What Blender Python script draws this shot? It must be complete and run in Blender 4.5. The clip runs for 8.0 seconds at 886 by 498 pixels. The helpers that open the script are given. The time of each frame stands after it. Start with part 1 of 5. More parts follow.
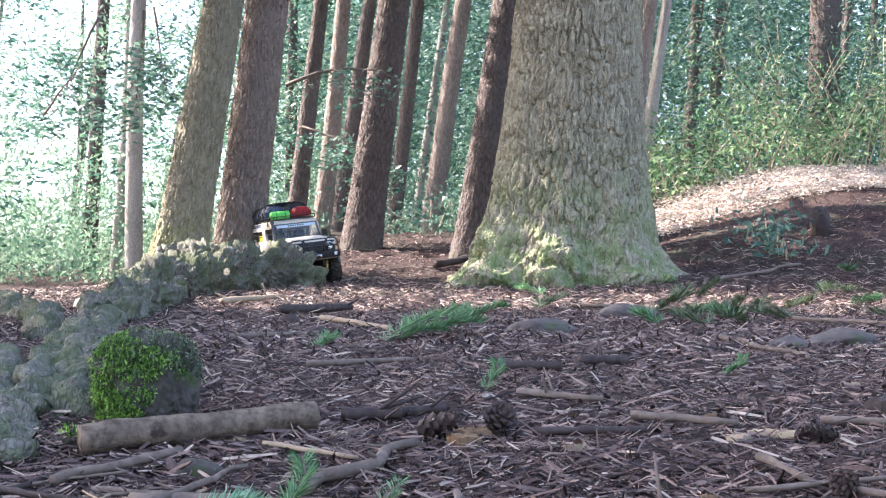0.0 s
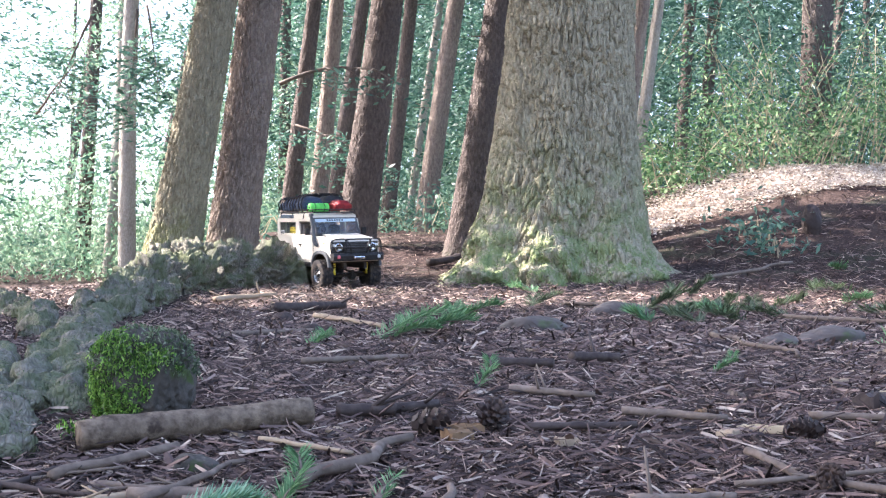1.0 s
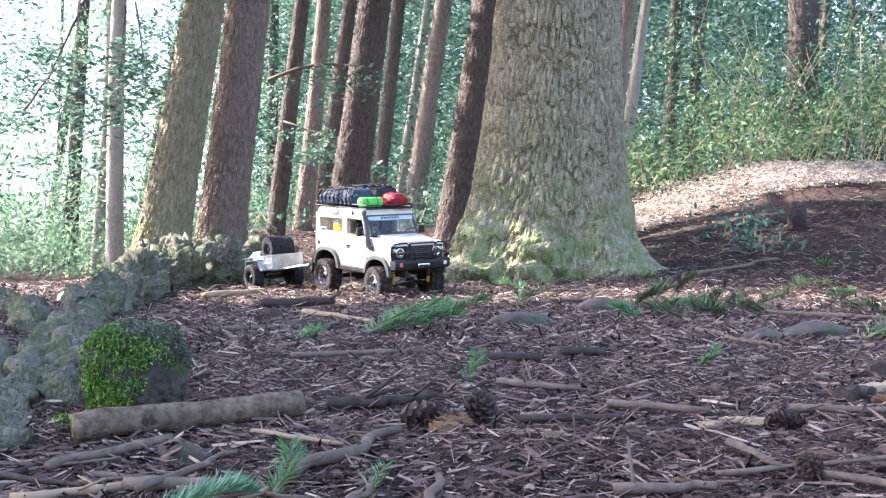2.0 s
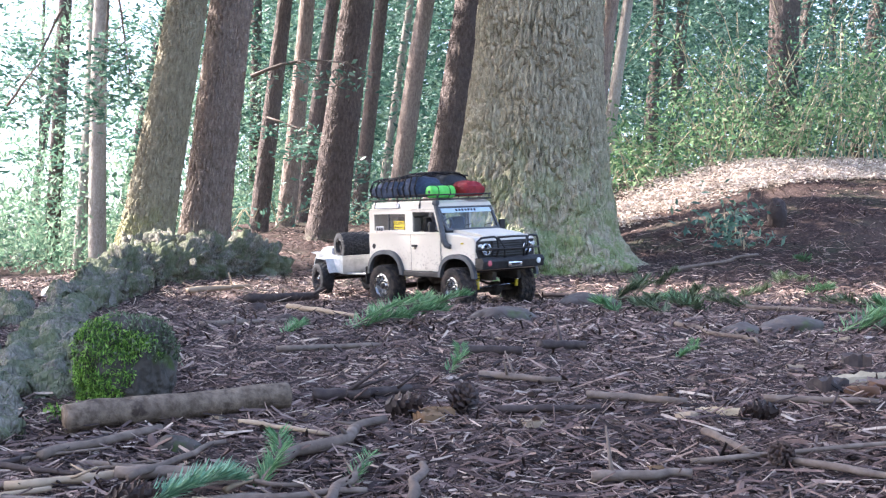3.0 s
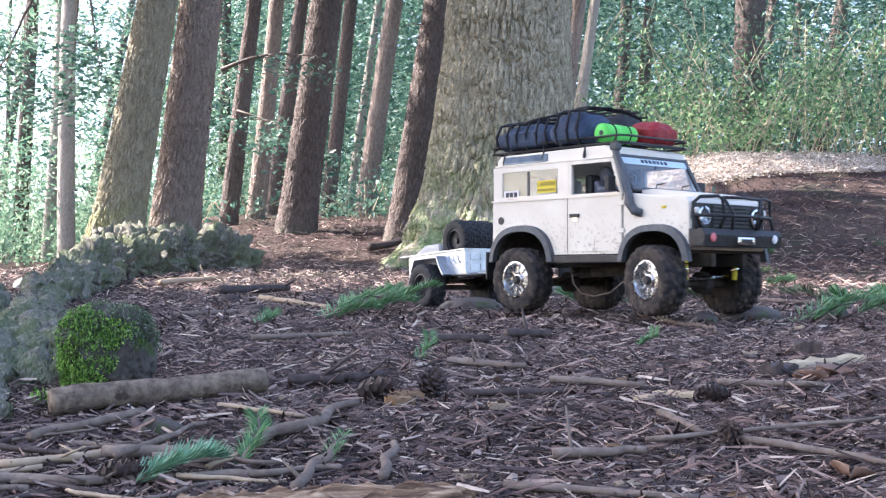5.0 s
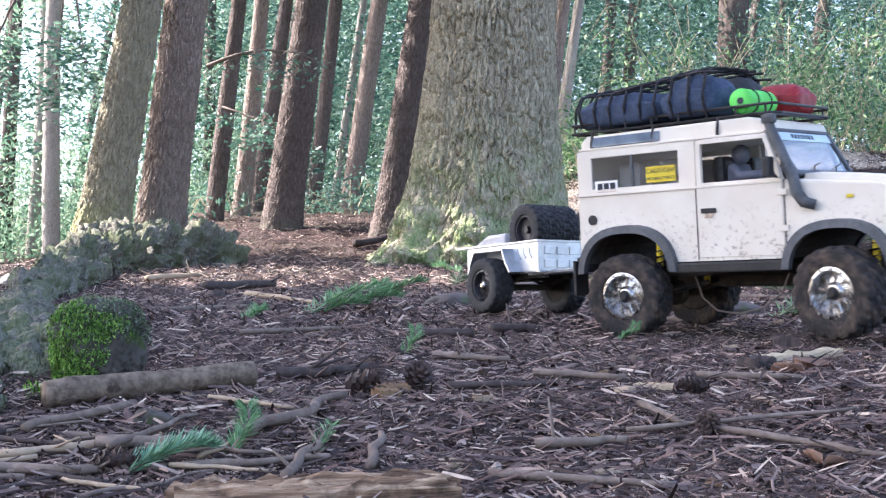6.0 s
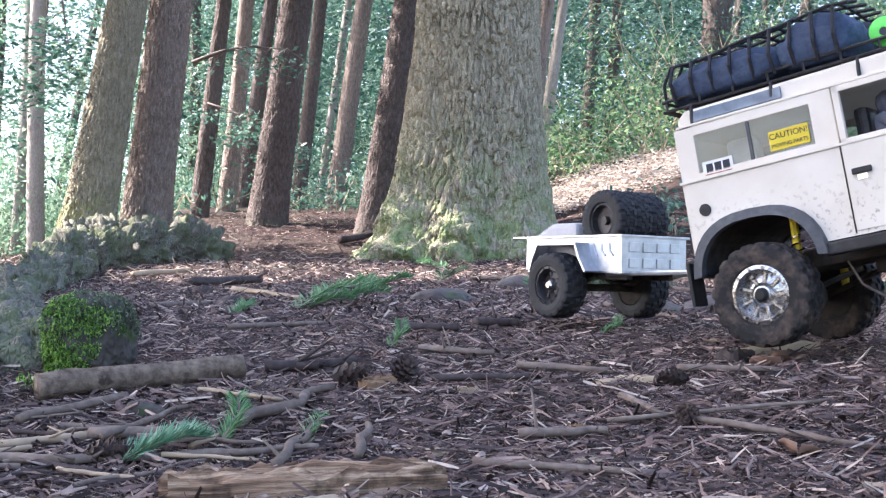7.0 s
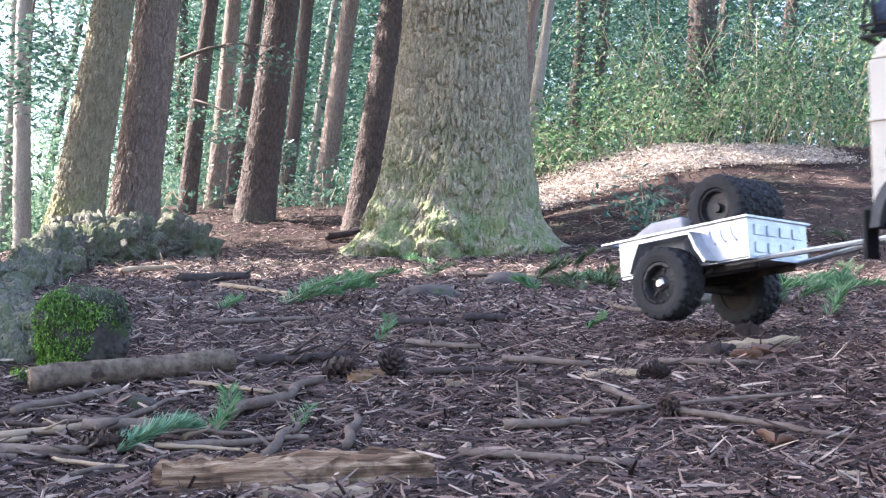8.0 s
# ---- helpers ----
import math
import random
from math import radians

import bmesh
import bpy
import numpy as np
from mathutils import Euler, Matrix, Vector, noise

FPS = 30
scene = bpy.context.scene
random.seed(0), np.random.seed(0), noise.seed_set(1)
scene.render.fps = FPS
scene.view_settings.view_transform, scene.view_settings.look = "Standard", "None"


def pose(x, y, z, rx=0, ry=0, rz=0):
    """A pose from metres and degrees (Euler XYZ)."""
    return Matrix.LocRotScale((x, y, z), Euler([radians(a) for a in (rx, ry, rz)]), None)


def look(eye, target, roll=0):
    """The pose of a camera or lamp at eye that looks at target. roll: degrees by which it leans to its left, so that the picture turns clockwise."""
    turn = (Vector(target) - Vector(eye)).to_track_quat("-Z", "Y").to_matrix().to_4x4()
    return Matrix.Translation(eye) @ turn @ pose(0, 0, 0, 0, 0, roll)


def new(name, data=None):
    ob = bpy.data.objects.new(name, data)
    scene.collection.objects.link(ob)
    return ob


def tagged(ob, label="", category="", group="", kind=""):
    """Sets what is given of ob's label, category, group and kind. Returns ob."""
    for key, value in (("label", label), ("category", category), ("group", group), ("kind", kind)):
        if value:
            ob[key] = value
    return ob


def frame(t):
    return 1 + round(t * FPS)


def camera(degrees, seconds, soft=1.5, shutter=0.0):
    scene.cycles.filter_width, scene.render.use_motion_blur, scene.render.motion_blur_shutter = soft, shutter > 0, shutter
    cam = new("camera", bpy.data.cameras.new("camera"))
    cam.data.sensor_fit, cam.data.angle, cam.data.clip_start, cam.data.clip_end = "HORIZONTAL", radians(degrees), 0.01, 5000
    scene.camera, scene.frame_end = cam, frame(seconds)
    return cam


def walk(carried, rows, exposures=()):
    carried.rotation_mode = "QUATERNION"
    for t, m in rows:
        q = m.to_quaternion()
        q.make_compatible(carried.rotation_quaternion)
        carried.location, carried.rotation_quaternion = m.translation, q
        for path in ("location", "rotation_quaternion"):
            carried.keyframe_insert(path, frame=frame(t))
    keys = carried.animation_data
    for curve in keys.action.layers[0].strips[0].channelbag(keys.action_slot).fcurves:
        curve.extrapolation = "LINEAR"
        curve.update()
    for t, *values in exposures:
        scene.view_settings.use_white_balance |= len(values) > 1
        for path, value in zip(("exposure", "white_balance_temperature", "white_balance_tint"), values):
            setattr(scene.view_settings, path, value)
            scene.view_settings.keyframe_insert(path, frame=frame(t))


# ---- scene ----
# A small radio-controlled off-roader tows a trailer over a forest floor; the camera lies near the ground.
cam = camera(40.0, 8.0, soft=1.25, shutter=0.3)
PATH = [
    (0.0, -0.0004, 0.0799, 0.2089, 94.595, -0.126, 2.426),
    (0.5, -0.0003, 0.0735, 0.2081, 94.57, -0.105, 2.305),
    (1.0, -0.0003, 0.0675, 0.2074, 94.525, -0.095, 2.102),
    (1.5, -0.0002, 0.0588, 0.2065, 94.451, -0.085, 1.861),
    (3.0, -0.0003, 0.0246, 0.2025, 94.174, -0.045, 0.719),
    (3.5, -0.0001, 0.0129, 0.2013, 94.086, -0.026, 0.351),
    (4.0, 0.0, 0.0, 0.2, 94.0, 0.0, 0.0),
    (4.5, 0.0, -0.0136, 0.1987, 93.919, 0.027, -0.361),
    (6.0, -0.001, -0.0491, 0.1948, 93.675, 0.076, -1.423),
    (6.5, -0.0016, -0.0603, 0.1935, 93.595, 0.087, -1.773),
    (7.0, -0.0022, -0.0714, 0.1923, 93.508, 0.097, -2.129),
    (7.5, -0.0027, -0.0824, 0.191, 93.431, 0.107, -2.464),
    (8.0, -0.0032, -0.0923, 0.1899, 93.363, 0.115, -2.748),
]
walk(cam, [(t, pose(x, y, z, rx, ry, rz)) for t, x, y, z, rx, ry, rz in PATH], exposures=((0.0, 2.2, 6500, 19), (4.0, 2.2, 6350, 19), (8.0, 2.17, 6350, 19)))

# ---- light: high hazy sun from the left, broken by the crowns and added boughs, and the open sky ----
SUN_EL, SUN_AZ = 42.0, 285.0  # azimuth clockwise from +Y
world = bpy.data.worlds.new("sky")
scene.world = world
world.use_nodes = True
wn = world.node_tree
sky = wn.nodes.new("ShaderNodeTexSky")
sky.sky_type, sky.sun_disc = "NISHITA", False
sky.sun_elevation, sky.sun_rotation = radians(SUN_EL), radians(SUN_AZ)
sky.air_density, sky.dust_density, sky.ozone_density = 1.0, 2.5, 1.0
wn.links.new(sky.outputs[0], wn.nodes["Background"].inputs[0])
wn.nodes["Background"].inputs[1].default_value = 0.15
lamp = bpy.data.lights.new("sun", "SUN")
lamp.energy, lamp.angle, lamp.color = 5.0, radians(0.6), (1.0, 0.95, 0.87)
sun_dir = Vector((math.sin(radians(SUN_AZ)) * math.cos(radians(SUN_EL)), math.cos(radians(SUN_AZ)) * math.cos(radians(SUN_EL)), math.sin(radians(SUN_EL))))
sun_ob = new("sun", lamp)
sun_ob.matrix_world = look(sun_dir * 30, (0, 0, 0))


# ---- materials ----
class Mat:
    """A node material with a chain of colour mixing."""

    def __init__(self, name, rough=0.8, metal=0.0, spec=0.3):
        self.m = bpy.data.materials.new(name)
        self.m.use_nodes = True
        self.t = self.m.node_tree
        self.b = self.t.nodes["Principled BSDF"]
        self.b.inputs["Roughness"].default_value = rough
        self.b.inputs["Metallic"].default_value = metal
        self.b.inputs["Specular IOR Level"].default_value = spec
        self.co = self.t.nodes.new("ShaderNodeTexCoord").outputs["Object"]

    def node(self, kind, **sets):
        n = self.t.nodes.new(kind)
        for k, v in sets.items():
            n.inputs[k].default_value = v
        return n

    def scaled(self, sc):
        n = self.node("ShaderNodeMapping")
        n.inputs["Scale"].default_value = sc
        self.t.links.new(self.co, n.inputs["Vector"])
        return n.outputs[0]

    def noise(self, size, detail=4.0, vec=None, rough=0.6):
        n = self.node("ShaderNodeTexNoise", Scale=size, Detail=detail, Roughness=rough)
        self.t.links.new(vec or self.co, n.inputs["Vector"])
        return n.outputs[0]

    def voronoi(self, size, vec=None, feature="F1"):
        n = self.node("ShaderNodeTexVoronoi", Scale=size)
        n.feature = feature
        self.t.links.new(vec or self.co, n.inputs["Vector"])
        return n.outputs[0]

    def ramp(self, fac, stops):
        n = self.t.nodes.new("ShaderNodeValToRGB")
        while len(n.color_ramp.elements) < len(stops):
            n.color_ramp.elements.new(0.5)
        for e, (p, c) in zip(n.color_ramp.elements, stops):
            e.position, e.color = p, (*c, 1) if len(c) == 3 else c
        self.t.links.new(fac, n.inputs[0])
        return n.outputs[0]

    def mask(self, fac, lo, hi):
        n = self.node("ShaderNodeMapRange")
        n.inputs[1].default_value, n.inputs[2].default_value = lo, hi
        self.t.links.new(fac, n.inputs[0])
        return n.outputs[0]

    def mix(self, fac, a, b, mode="MIX"):
        n = self.t.nodes.new("ShaderNodeMix")
        n.data_type, n.blend_type = "RGBA", mode
        for v, i in ((fac, 0), (a, 6), (b, 7)):
            if isinstance(v, (int, float)):
                n.inputs[i].default_value = v
            elif isinstance(v, tuple):
                n.inputs[i].default_value = (*v, 1)
            else:
                self.t.links.new(v, n.inputs[i])
        return n.outputs[2]

    def mul(self, a, b):
        n = self.t.nodes.new("ShaderNodeMath")
        n.operation = "MULTIPLY"
        for v, i in ((a, 0), (b, 1)):
            if isinstance(v, (int, float)):
                n.inputs[i].default_value = v
            else:
                self.t.links.new(v, n.inputs[i])
        return n.outputs[0]

    def axis(self, i):
        n = self.t.nodes.new("ShaderNodeSeparateXYZ")
        self.t.links.new(self.co, n.inputs[0])
        return n.outputs[i]

    def random(self, island=False):
        if island:
            return self.t.nodes.new("ShaderNodeNewGeometry").outputs["Random Per Island"]
        return self.t.nodes.new("ShaderNodeObjectInfo").outputs["Random"]

    def color(self, c):
        if isinstance(c, tuple):
            self.b.inputs["Base Color"].default_value = (*c, 1)
        else:
            self.t.links.new(c, self.b.inputs["Base Color"])
        return self

    def rough(self, r):
        self.t.links.new(r, self.b.inputs["Roughness"])
        return self

    def bump(self, h, strength=0.5, dist=0.002):
        n = self.node("ShaderNodeBump", Strength=strength, Distance=dist)
        self.t.links.new(h, n.inputs["Height"])
        self.t.links.new(n.outputs[0], self.b.inputs["Normal"])
        return self


def grainy(name, c0, c1, size, rough=0.8, bump=0.3, dist=0.001, metal=0.0, spec=0.3, wear=None):
    """Two colours mixed by fine and broad noise, with fine relief."""
    m = Mat(name, rough, metal, spec)
    fine, broad = m.noise(size, 5), m.noise(size * 0.13, 3)
    c = m.mix(m.mask(fine, 0.35, 0.7), c0, c1)
    c = m.mix(m.mask(broad, 0.4, 0.75), c, tuple(0.72 * v for v in c0))
    if wear:
        c = m.mix(m.mask(m.noise(size * 0.4, 6), 0.58, 0.66), c, wear)
    return m.color(c).bump(fine, bump, dist).m


def leafy(name, stops, thin=0.35, rough=0.5):
    """Leaves that differ one by one and let some light through."""
    m = Mat(name, rough, 0, 0.4)
    c = m.ramp(m.random(True), stops)
    m.color(c)
    tr = m.t.nodes.new("ShaderNodeBsdfTranslucent")
    m.t.links.new(c, tr.inputs[0])
    mx = m.t.nodes.new("ShaderNodeMixShader")
    mx.inputs[0].default_value = thin
    m.t.links.new(m.b.outputs[0], mx.inputs[1])
    m.t.links.new(tr.outputs[0], mx.inputs[2])
    m.t.links.new(mx.outputs[0], m.t.nodes["Material Output"].inputs[0])
    return m.m


def bark(name, dark, light, moss, moss_top, moss_amount, size=1.0):
    m = Mat(name, 0.9, 0, 0.2)
    v = m.scaled((55 / size, 55 / size, 20 / size))
    n1, n2 = m.noise(1.0, 6, v), m.noise(9, 4)
    flakes = m.voronoi(1.0, m.mix(0.10, m.scaled((75 / size, 75 / size, 30 / size)), m.noise(30 / size, 3)), "DISTANCE_TO_EDGE")
    c = m.mix(m.mask(n1, 0.30, 0.68), dark, light)
    c = m.mix(m.mul(m.mask(flakes, 0.10, 0.0), 0.35), c, tuple(0.6 * d for d in dark))
    c = m.mix(m.mul(m.mask(m.noise(3, 4), 0.4, 0.7), 0.45), c, tuple(1.12 * l for l in light))
    # algae and moss grow from the foot upwards, in patches
    low = m.mask(m.axis(2), moss_top, 0.0)
    patch = m.mask(m.noise(11, 8, None, 0.8), 0.45, 0.54)
    c = m.mix(m.mul(m.mul(patch, low), moss_amount), c, moss)
    c = m.mix(m.mul(m.mask(m.noise(60, 3), 0.55, 0.75), 0.35), c, tuple(1.3 * l for l in light))
    c = m.mix(m.mul(m.mask(n2, 0.58, 0.68), m.mul(low, moss_amount * 0.7)), c, (0.6 * moss[0], 0.75 * moss[1], 0.9 * moss[2]))
    h = m.mix(0.6, m.mask(flakes, 0.0, 0.25), n1)
    return m.color(c).bump(h, 1.0, 0.013 * size).m


BARK_BIG = bark("grey_green_bark", (0.20, 0.175, 0.12), (0.52, 0.47, 0.34), (0.17, 0.26, 0.085), 0.58, 0.8)
BARK_OLIVE = bark("olive_bark", (0.16, 0.14, 0.095), (0.40, 0.36, 0.26), (0.24, 0.27, 0.06), 0.30, 0.8, 0.7)
BARK_RED = bark("red_brown_bark", (0.13, 0.10, 0.085), (0.37, 0.30, 0.255), (0.10, 0.15, 0.07), 0.16, 0.8, 0.6)
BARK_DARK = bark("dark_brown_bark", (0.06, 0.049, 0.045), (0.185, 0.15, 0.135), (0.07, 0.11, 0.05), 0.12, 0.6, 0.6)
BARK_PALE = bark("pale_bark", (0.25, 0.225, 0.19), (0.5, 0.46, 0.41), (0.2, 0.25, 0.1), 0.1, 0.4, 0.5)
LEAF_FIR = leafy("fir_leaves", [(0.0, (0.03, 0.09, 0.07)), (0.5, (0.075, 0.17, 0.13)), (1.0, (0.19, 0.32, 0.23))])
LEAF_BUSH = leafy("bush_leaves", [(0.0, (0.05, 0.13, 0.06)), (0.5, (0.15, 0.30, 0.13)), (1.0, (0.42, 0.56, 0.30))], 0.45)
# paler leaf greens: the clearing's sun and haze are put into the colour
LEAF_PALE = leafy("haze_paled_leaves", [(0.0, (0.10, 0.20, 0.13)), (0.5, (0.18, 0.31, 0.2)), (1.0, (0.36, 0.46, 0.32))], 0.5)
TWIG = grainy("twig_bark", (0.13, 0.10, 0.085), (0.26, 0.21, 0.18), 90)
CANE = grainy("dry_cane", (0.36, 0.30, 0.2), (0.55, 0.47, 0.33), 60)


def ground_material():
    m = Mat("forest_soil", 0.95, 0, 0.15)
    fib = m.noise(1.0, 6, m.scaled((130, 60, 90)))
    # soil browns, taken near black to deepen the shade in litter gaps
    c = m.ramp(fib, [(0.3, (0.010, 0.0065, 0.006)), (0.55, (0.05, 0.031, 0.028)), (0.76, (0.20, 0.135, 0.118))])
    c = m.mix(m.mul(m.mask(m.noise(4, 5), 0.5, 0.68), 0.55), c, (0.045, 0.06, 0.036))
    c = m.mix(m.mul(m.mask(m.noise(1.3, 4), 0.45, 0.65), 0.4), c, (0.13, 0.095, 0.078))
    c = m.mix(m.mask(m.voronoi(75), 0.16, 0.05), c, (0.16, 0.125, 0.105))
    return m.color(c).bump(fib, 0.9, 0.01).m


SOIL = ground_material()


def litter_material(name, stops):
    m = Mat(name, 0.75, 0, 0.35)
    c = m.ramp(m.random(True), stops)
    c = m.mix(m.mul(m.mask(m.noise(120, 4), 0.4, 0.7), 0.45), c, (0.05, 0.035, 0.03))
    return m.color(c).bump(m.noise(220, 3), 0.4, 0.001).m


LITTER = litter_material("needle_litter", [(0.0, (0.013, 0.008, 0.007)), (0.35, (0.066, 0.041, 0.037)), (0.65, (0.178, 0.116, 0.101)), (0.9, (0.34, 0.245, 0.205)), (1.0, (0.62, 0.50, 0.40))])


# ---- building helpers ----
def part(name, bm, material, parent=None, label="", smooth=False):
    """Links a bmesh as one mesh object, under a thing or a part."""
    me = bpy.data.meshes.new(name)
    bm.to_mesh(me)
    bm.free()
    return place_mesh(name, me, material, parent, label, smooth)


def place_mesh(name, me, material, parent=None, label="", smooth=False):
    for m in material if isinstance(material, (list, tuple)) else [material]:
        me.materials.append(m)
    if smooth:
        me.polygons.foreach_set("use_smooth", [True] * len(me.polygons))
    ob = new(name, me)
    ob.parent = parent
    if label:
        ob["label"] = label
    return ob


def mesh_of(name, verts, faces, material, parent=None, label="", smooth=False):
    me = bpy.data.meshes.new(name)
    me.from_pydata(verts if isinstance(verts, list) else verts.tolist(), [], faces if isinstance(faces, list) else faces.tolist())
    me.update()
    return place_mesh(name, me, material, parent, label, smooth)


def box(bm, x0, x1, y0, y1, z0, z1, bevel=0.0, m=None, segs=2):
    """A box between the given planes, with rounded edges."""
    r = bmesh.ops.create_cube(bm, size=1)
    vs = r["verts"]
    for v in vs:
        v.co = Vector(((x0 + x1) / 2 + v.co.x * (x1 - x0), (y0 + y1) / 2 + v.co.y * (y1 - y0), (z0 + z1) / 2 + v.co.z * (z1 - z0)))
    if m is not None:
        bmesh.ops.transform(bm, matrix=m, verts=vs)
    if bevel:
        es = list({e for v in vs for e in v.link_edges})
        bmesh.ops.bevel(bm, geom=es, offset=bevel, segments=segs, affect="EDGES", profile=0.6)
    return bm


def prism(bm, pts, y0, y1, bevel=0.0):
    """A side outline of (x, z) points drawn out from y0 to y1."""
    a = [bm.verts.new((x, y0, z)) for x, z in pts]
    b = [bm.verts.new((x, y1, z)) for x, z in pts]
    n = len(pts)
    fs = [bm.faces.new(a), bm.faces.new(b[::-1])]
    for i in range(n):
        j = (i + 1) % n
        fs.append(bm.faces.new((a[j], a[i], b[i], b[j])))
    bmesh.ops.recalc_face_normals(bm, faces=fs)
    if bevel:
        es = list({e for f in fs for e in f.edges})
        bmesh.ops.bevel(bm, geom=es, offset=bevel, segments=2, affect="EDGES", profile=0.6)
    return bm


def tube(bm, pts, radii, segs=8, cap=True, wob=0.0, seed=0):
    """A round bar along points, with a radius at each of them."""
    pts = [Vector(p) for p in pts]
    if isinstance(radii, (int, float)):
        radii = [radii] * len(pts)
    rings = []
    up = None
    for i, p in enumerate(pts):
        d = (pts[min(i + 1, len(pts) - 1)] - pts[max(i - 1, 0)]).normalized()
        if up is None:
            up = d.orthogonal().normalized()
        up = (up - d * up.dot(d)).normalized()
        side = d.cross(up)
        ring = []
        for k in range(segs):
            a = 2 * math.pi * k / segs
            o = up * math.cos(a) + side * math.sin(a)
            r = radii[i]
            if wob:
                r *= 1 + wob * noise.noise((p + o * r) * (0.55 / max(r, 1e-4)) + Vector((seed * 3.1, 0, 0)))
            ring.append(bm.verts.new(p + o * r))
        rings.append(ring)
    for a, b in zip(rings, rings[1:]):
        for k in range(segs):
            j = (k + 1) % segs
            bm.faces.new((a[k], a[j], b[j], b[k]))
    if cap:
        bm.faces.new(rings[0][::-1])
        bm.faces.new(rings[-1])
    return bm


def lathe(bm, profile, segs=24, m=None):
    """Turns a profile of (radius, height along y) round the y axis."""
    rings = []
    for r, y in profile:
        rings.append([bm.verts.new((r * math.cos(2 * math.pi * k / segs), y, r * math.sin(2 * math.pi * k / segs))) for k in range(segs)])
    made = [v for ring in rings for v in ring]
    for a, b in zip(rings, rings[1:]):
        for k in range(segs):
            j = (k + 1) % segs
            bm.faces.new((a[k], a[j], b[j], b[k]))
    bm.faces.new(rings[0])
    bm.faces.new(rings[-1][::-1])
    if m is not None:
        bmesh.ops.transform(bm, matrix=m, verts=made)
    return bm


def smooth_step(v):
    v = np.clip(v, 0.0, 1.0)
    return v * v * (3 - 2 * v)


GROUND_Y = (-2, 0, 0.8, 1.0, 1.36, 2.18, 3.1, 4.2, 4.8, 6.05, 7.1, 9, 14, 30, 100)
GROUND_Z = (0.0, 0.027, 0.084, 0.123, 0.166, 0.224, 0.289, 0.404, 0.455, 0.70, 0.865, 1.06, 1.58, 3.4, 8.0)


def rise(x, y):
    """The height of the forest floor."""
    x, y = np.asarray(x, float), np.asarray(y, float)
    z = 0
    for o in (-0.16, -0.08, 0, 0.08, 0.16):
        z = z + 0.2 * np.interp(y + o * np.maximum(0.5, np.minimum(y, 4) / 2), GROUND_Y, GROUND_Z)
    bank = 0.37 * smooth_step((x - 0.2) / 1.5) * smooth_step((y - 3.4) / 3.2)
    dip = -0.35 * smooth_step((-x - 1.25) / 1.2) * smooth_step((y - 3.6) / 2.5)
    knoll = 0.15 * np.exp(-((x - 0.78) ** 2 + (y - 0.9) ** 2) / 0.058)
    return z + bank + dip + knoll


def on_ground(x, y, up=0.0):
    return Vector((x, y, float(rise(x, y)) + up))


# ---- the ground: one sheet out to the horizon, finer near the camera ----
def ground_axis(near, far, n_near, n_far):
    a = np.linspace(-near, near, n_near)
    b = near * (far / near) ** np.linspace(0, 1, n_far)[1:]
    return np.concatenate([-b[::-1], a, b])


def build_ground():
    gx = ground_axis(1.6, 160, 260, 40)
    gy = np.concatenate([np.linspace(-160, -2, 12), np.linspace(-1.8, 0.4, 24), np.linspace(0.42, 2.6, 300), 2.6 + (np.linspace(0, 1, 190)[1:] ** 1.6) * 6.0, 8.6 * (160 / 8.6) ** np.linspace(0, 1, 36)[1:]])
    X, Y = np.meshgrid(gx, gy)
    Z = rise(X, Y)
    vs = np.stack([X, Y, Z], -1).reshape(-1, 3)
    for v in vs:
        if abs(v[0]) < 4 and -1 < v[1] < 10:
            p = Vector(v)
            fine = 1.0 if v[1] < 3 else 1.6
            v[2] += 0.006 * fine * (noise.fractal(p * 9, 0.9, 2.0, 3) - 0.2) + 0.0035 * noise.noise(p * 60) + 0.0025 * noise.noise(p * 130)
    w, h = len(gx), len(gy)
    i = np.arange((h - 1) * w).reshape(h - 1, w)[:, :-1].ravel()
    fs = np.stack([i, i + 1, i + w + 1, i + w], -1)
    g = mesh_of("ground", vs, fs, SOIL, smooth=True)
    tagged(g, "brown forest floor covered with needles and bark", "ground", kind="structure")


build_ground()


# ---- trees ----
def bark_plates(u, v, around, seed):
    """Raised plates between furrows: u runs round the trunk in plates, v up it; gives the height of the relief."""
    iu, iv = np.floor(u).astype(int), np.floor(v).astype(int)
    d1, d2, best = np.full(u.shape, 9.0), np.full(u.shape, 9.0), np.zeros(u.shape)

    def chance(i, j, k):
        h = np.sin((i % around) * 127.1 + j * 311.7 + k * 74.7 + seed * 19.3) * 43758.5453
        return h - np.floor(h)

    for di in (-1, 0, 1):
        for dj in (-1, 0, 1):
            ci, cj = iu + di, iv + dj
            px, py = ci + 0.1 + 0.8 * chance(ci, cj, 1), cj + 0.05 + 0.9 * chance(ci, cj, 2)
            d = np.hypot(u - px, (v - py) * 0.8)
            near = d < d1
            d2 = np.where(near, d1, np.minimum(d2, d))
            best = np.where(near, chance(ci, cj, 3), best)
            d1 = np.where(near, d, d1)
    return smooth_step((d2 - d1) / 0.20) * (0.5 + 0.5 * best) - 0.08 * d1


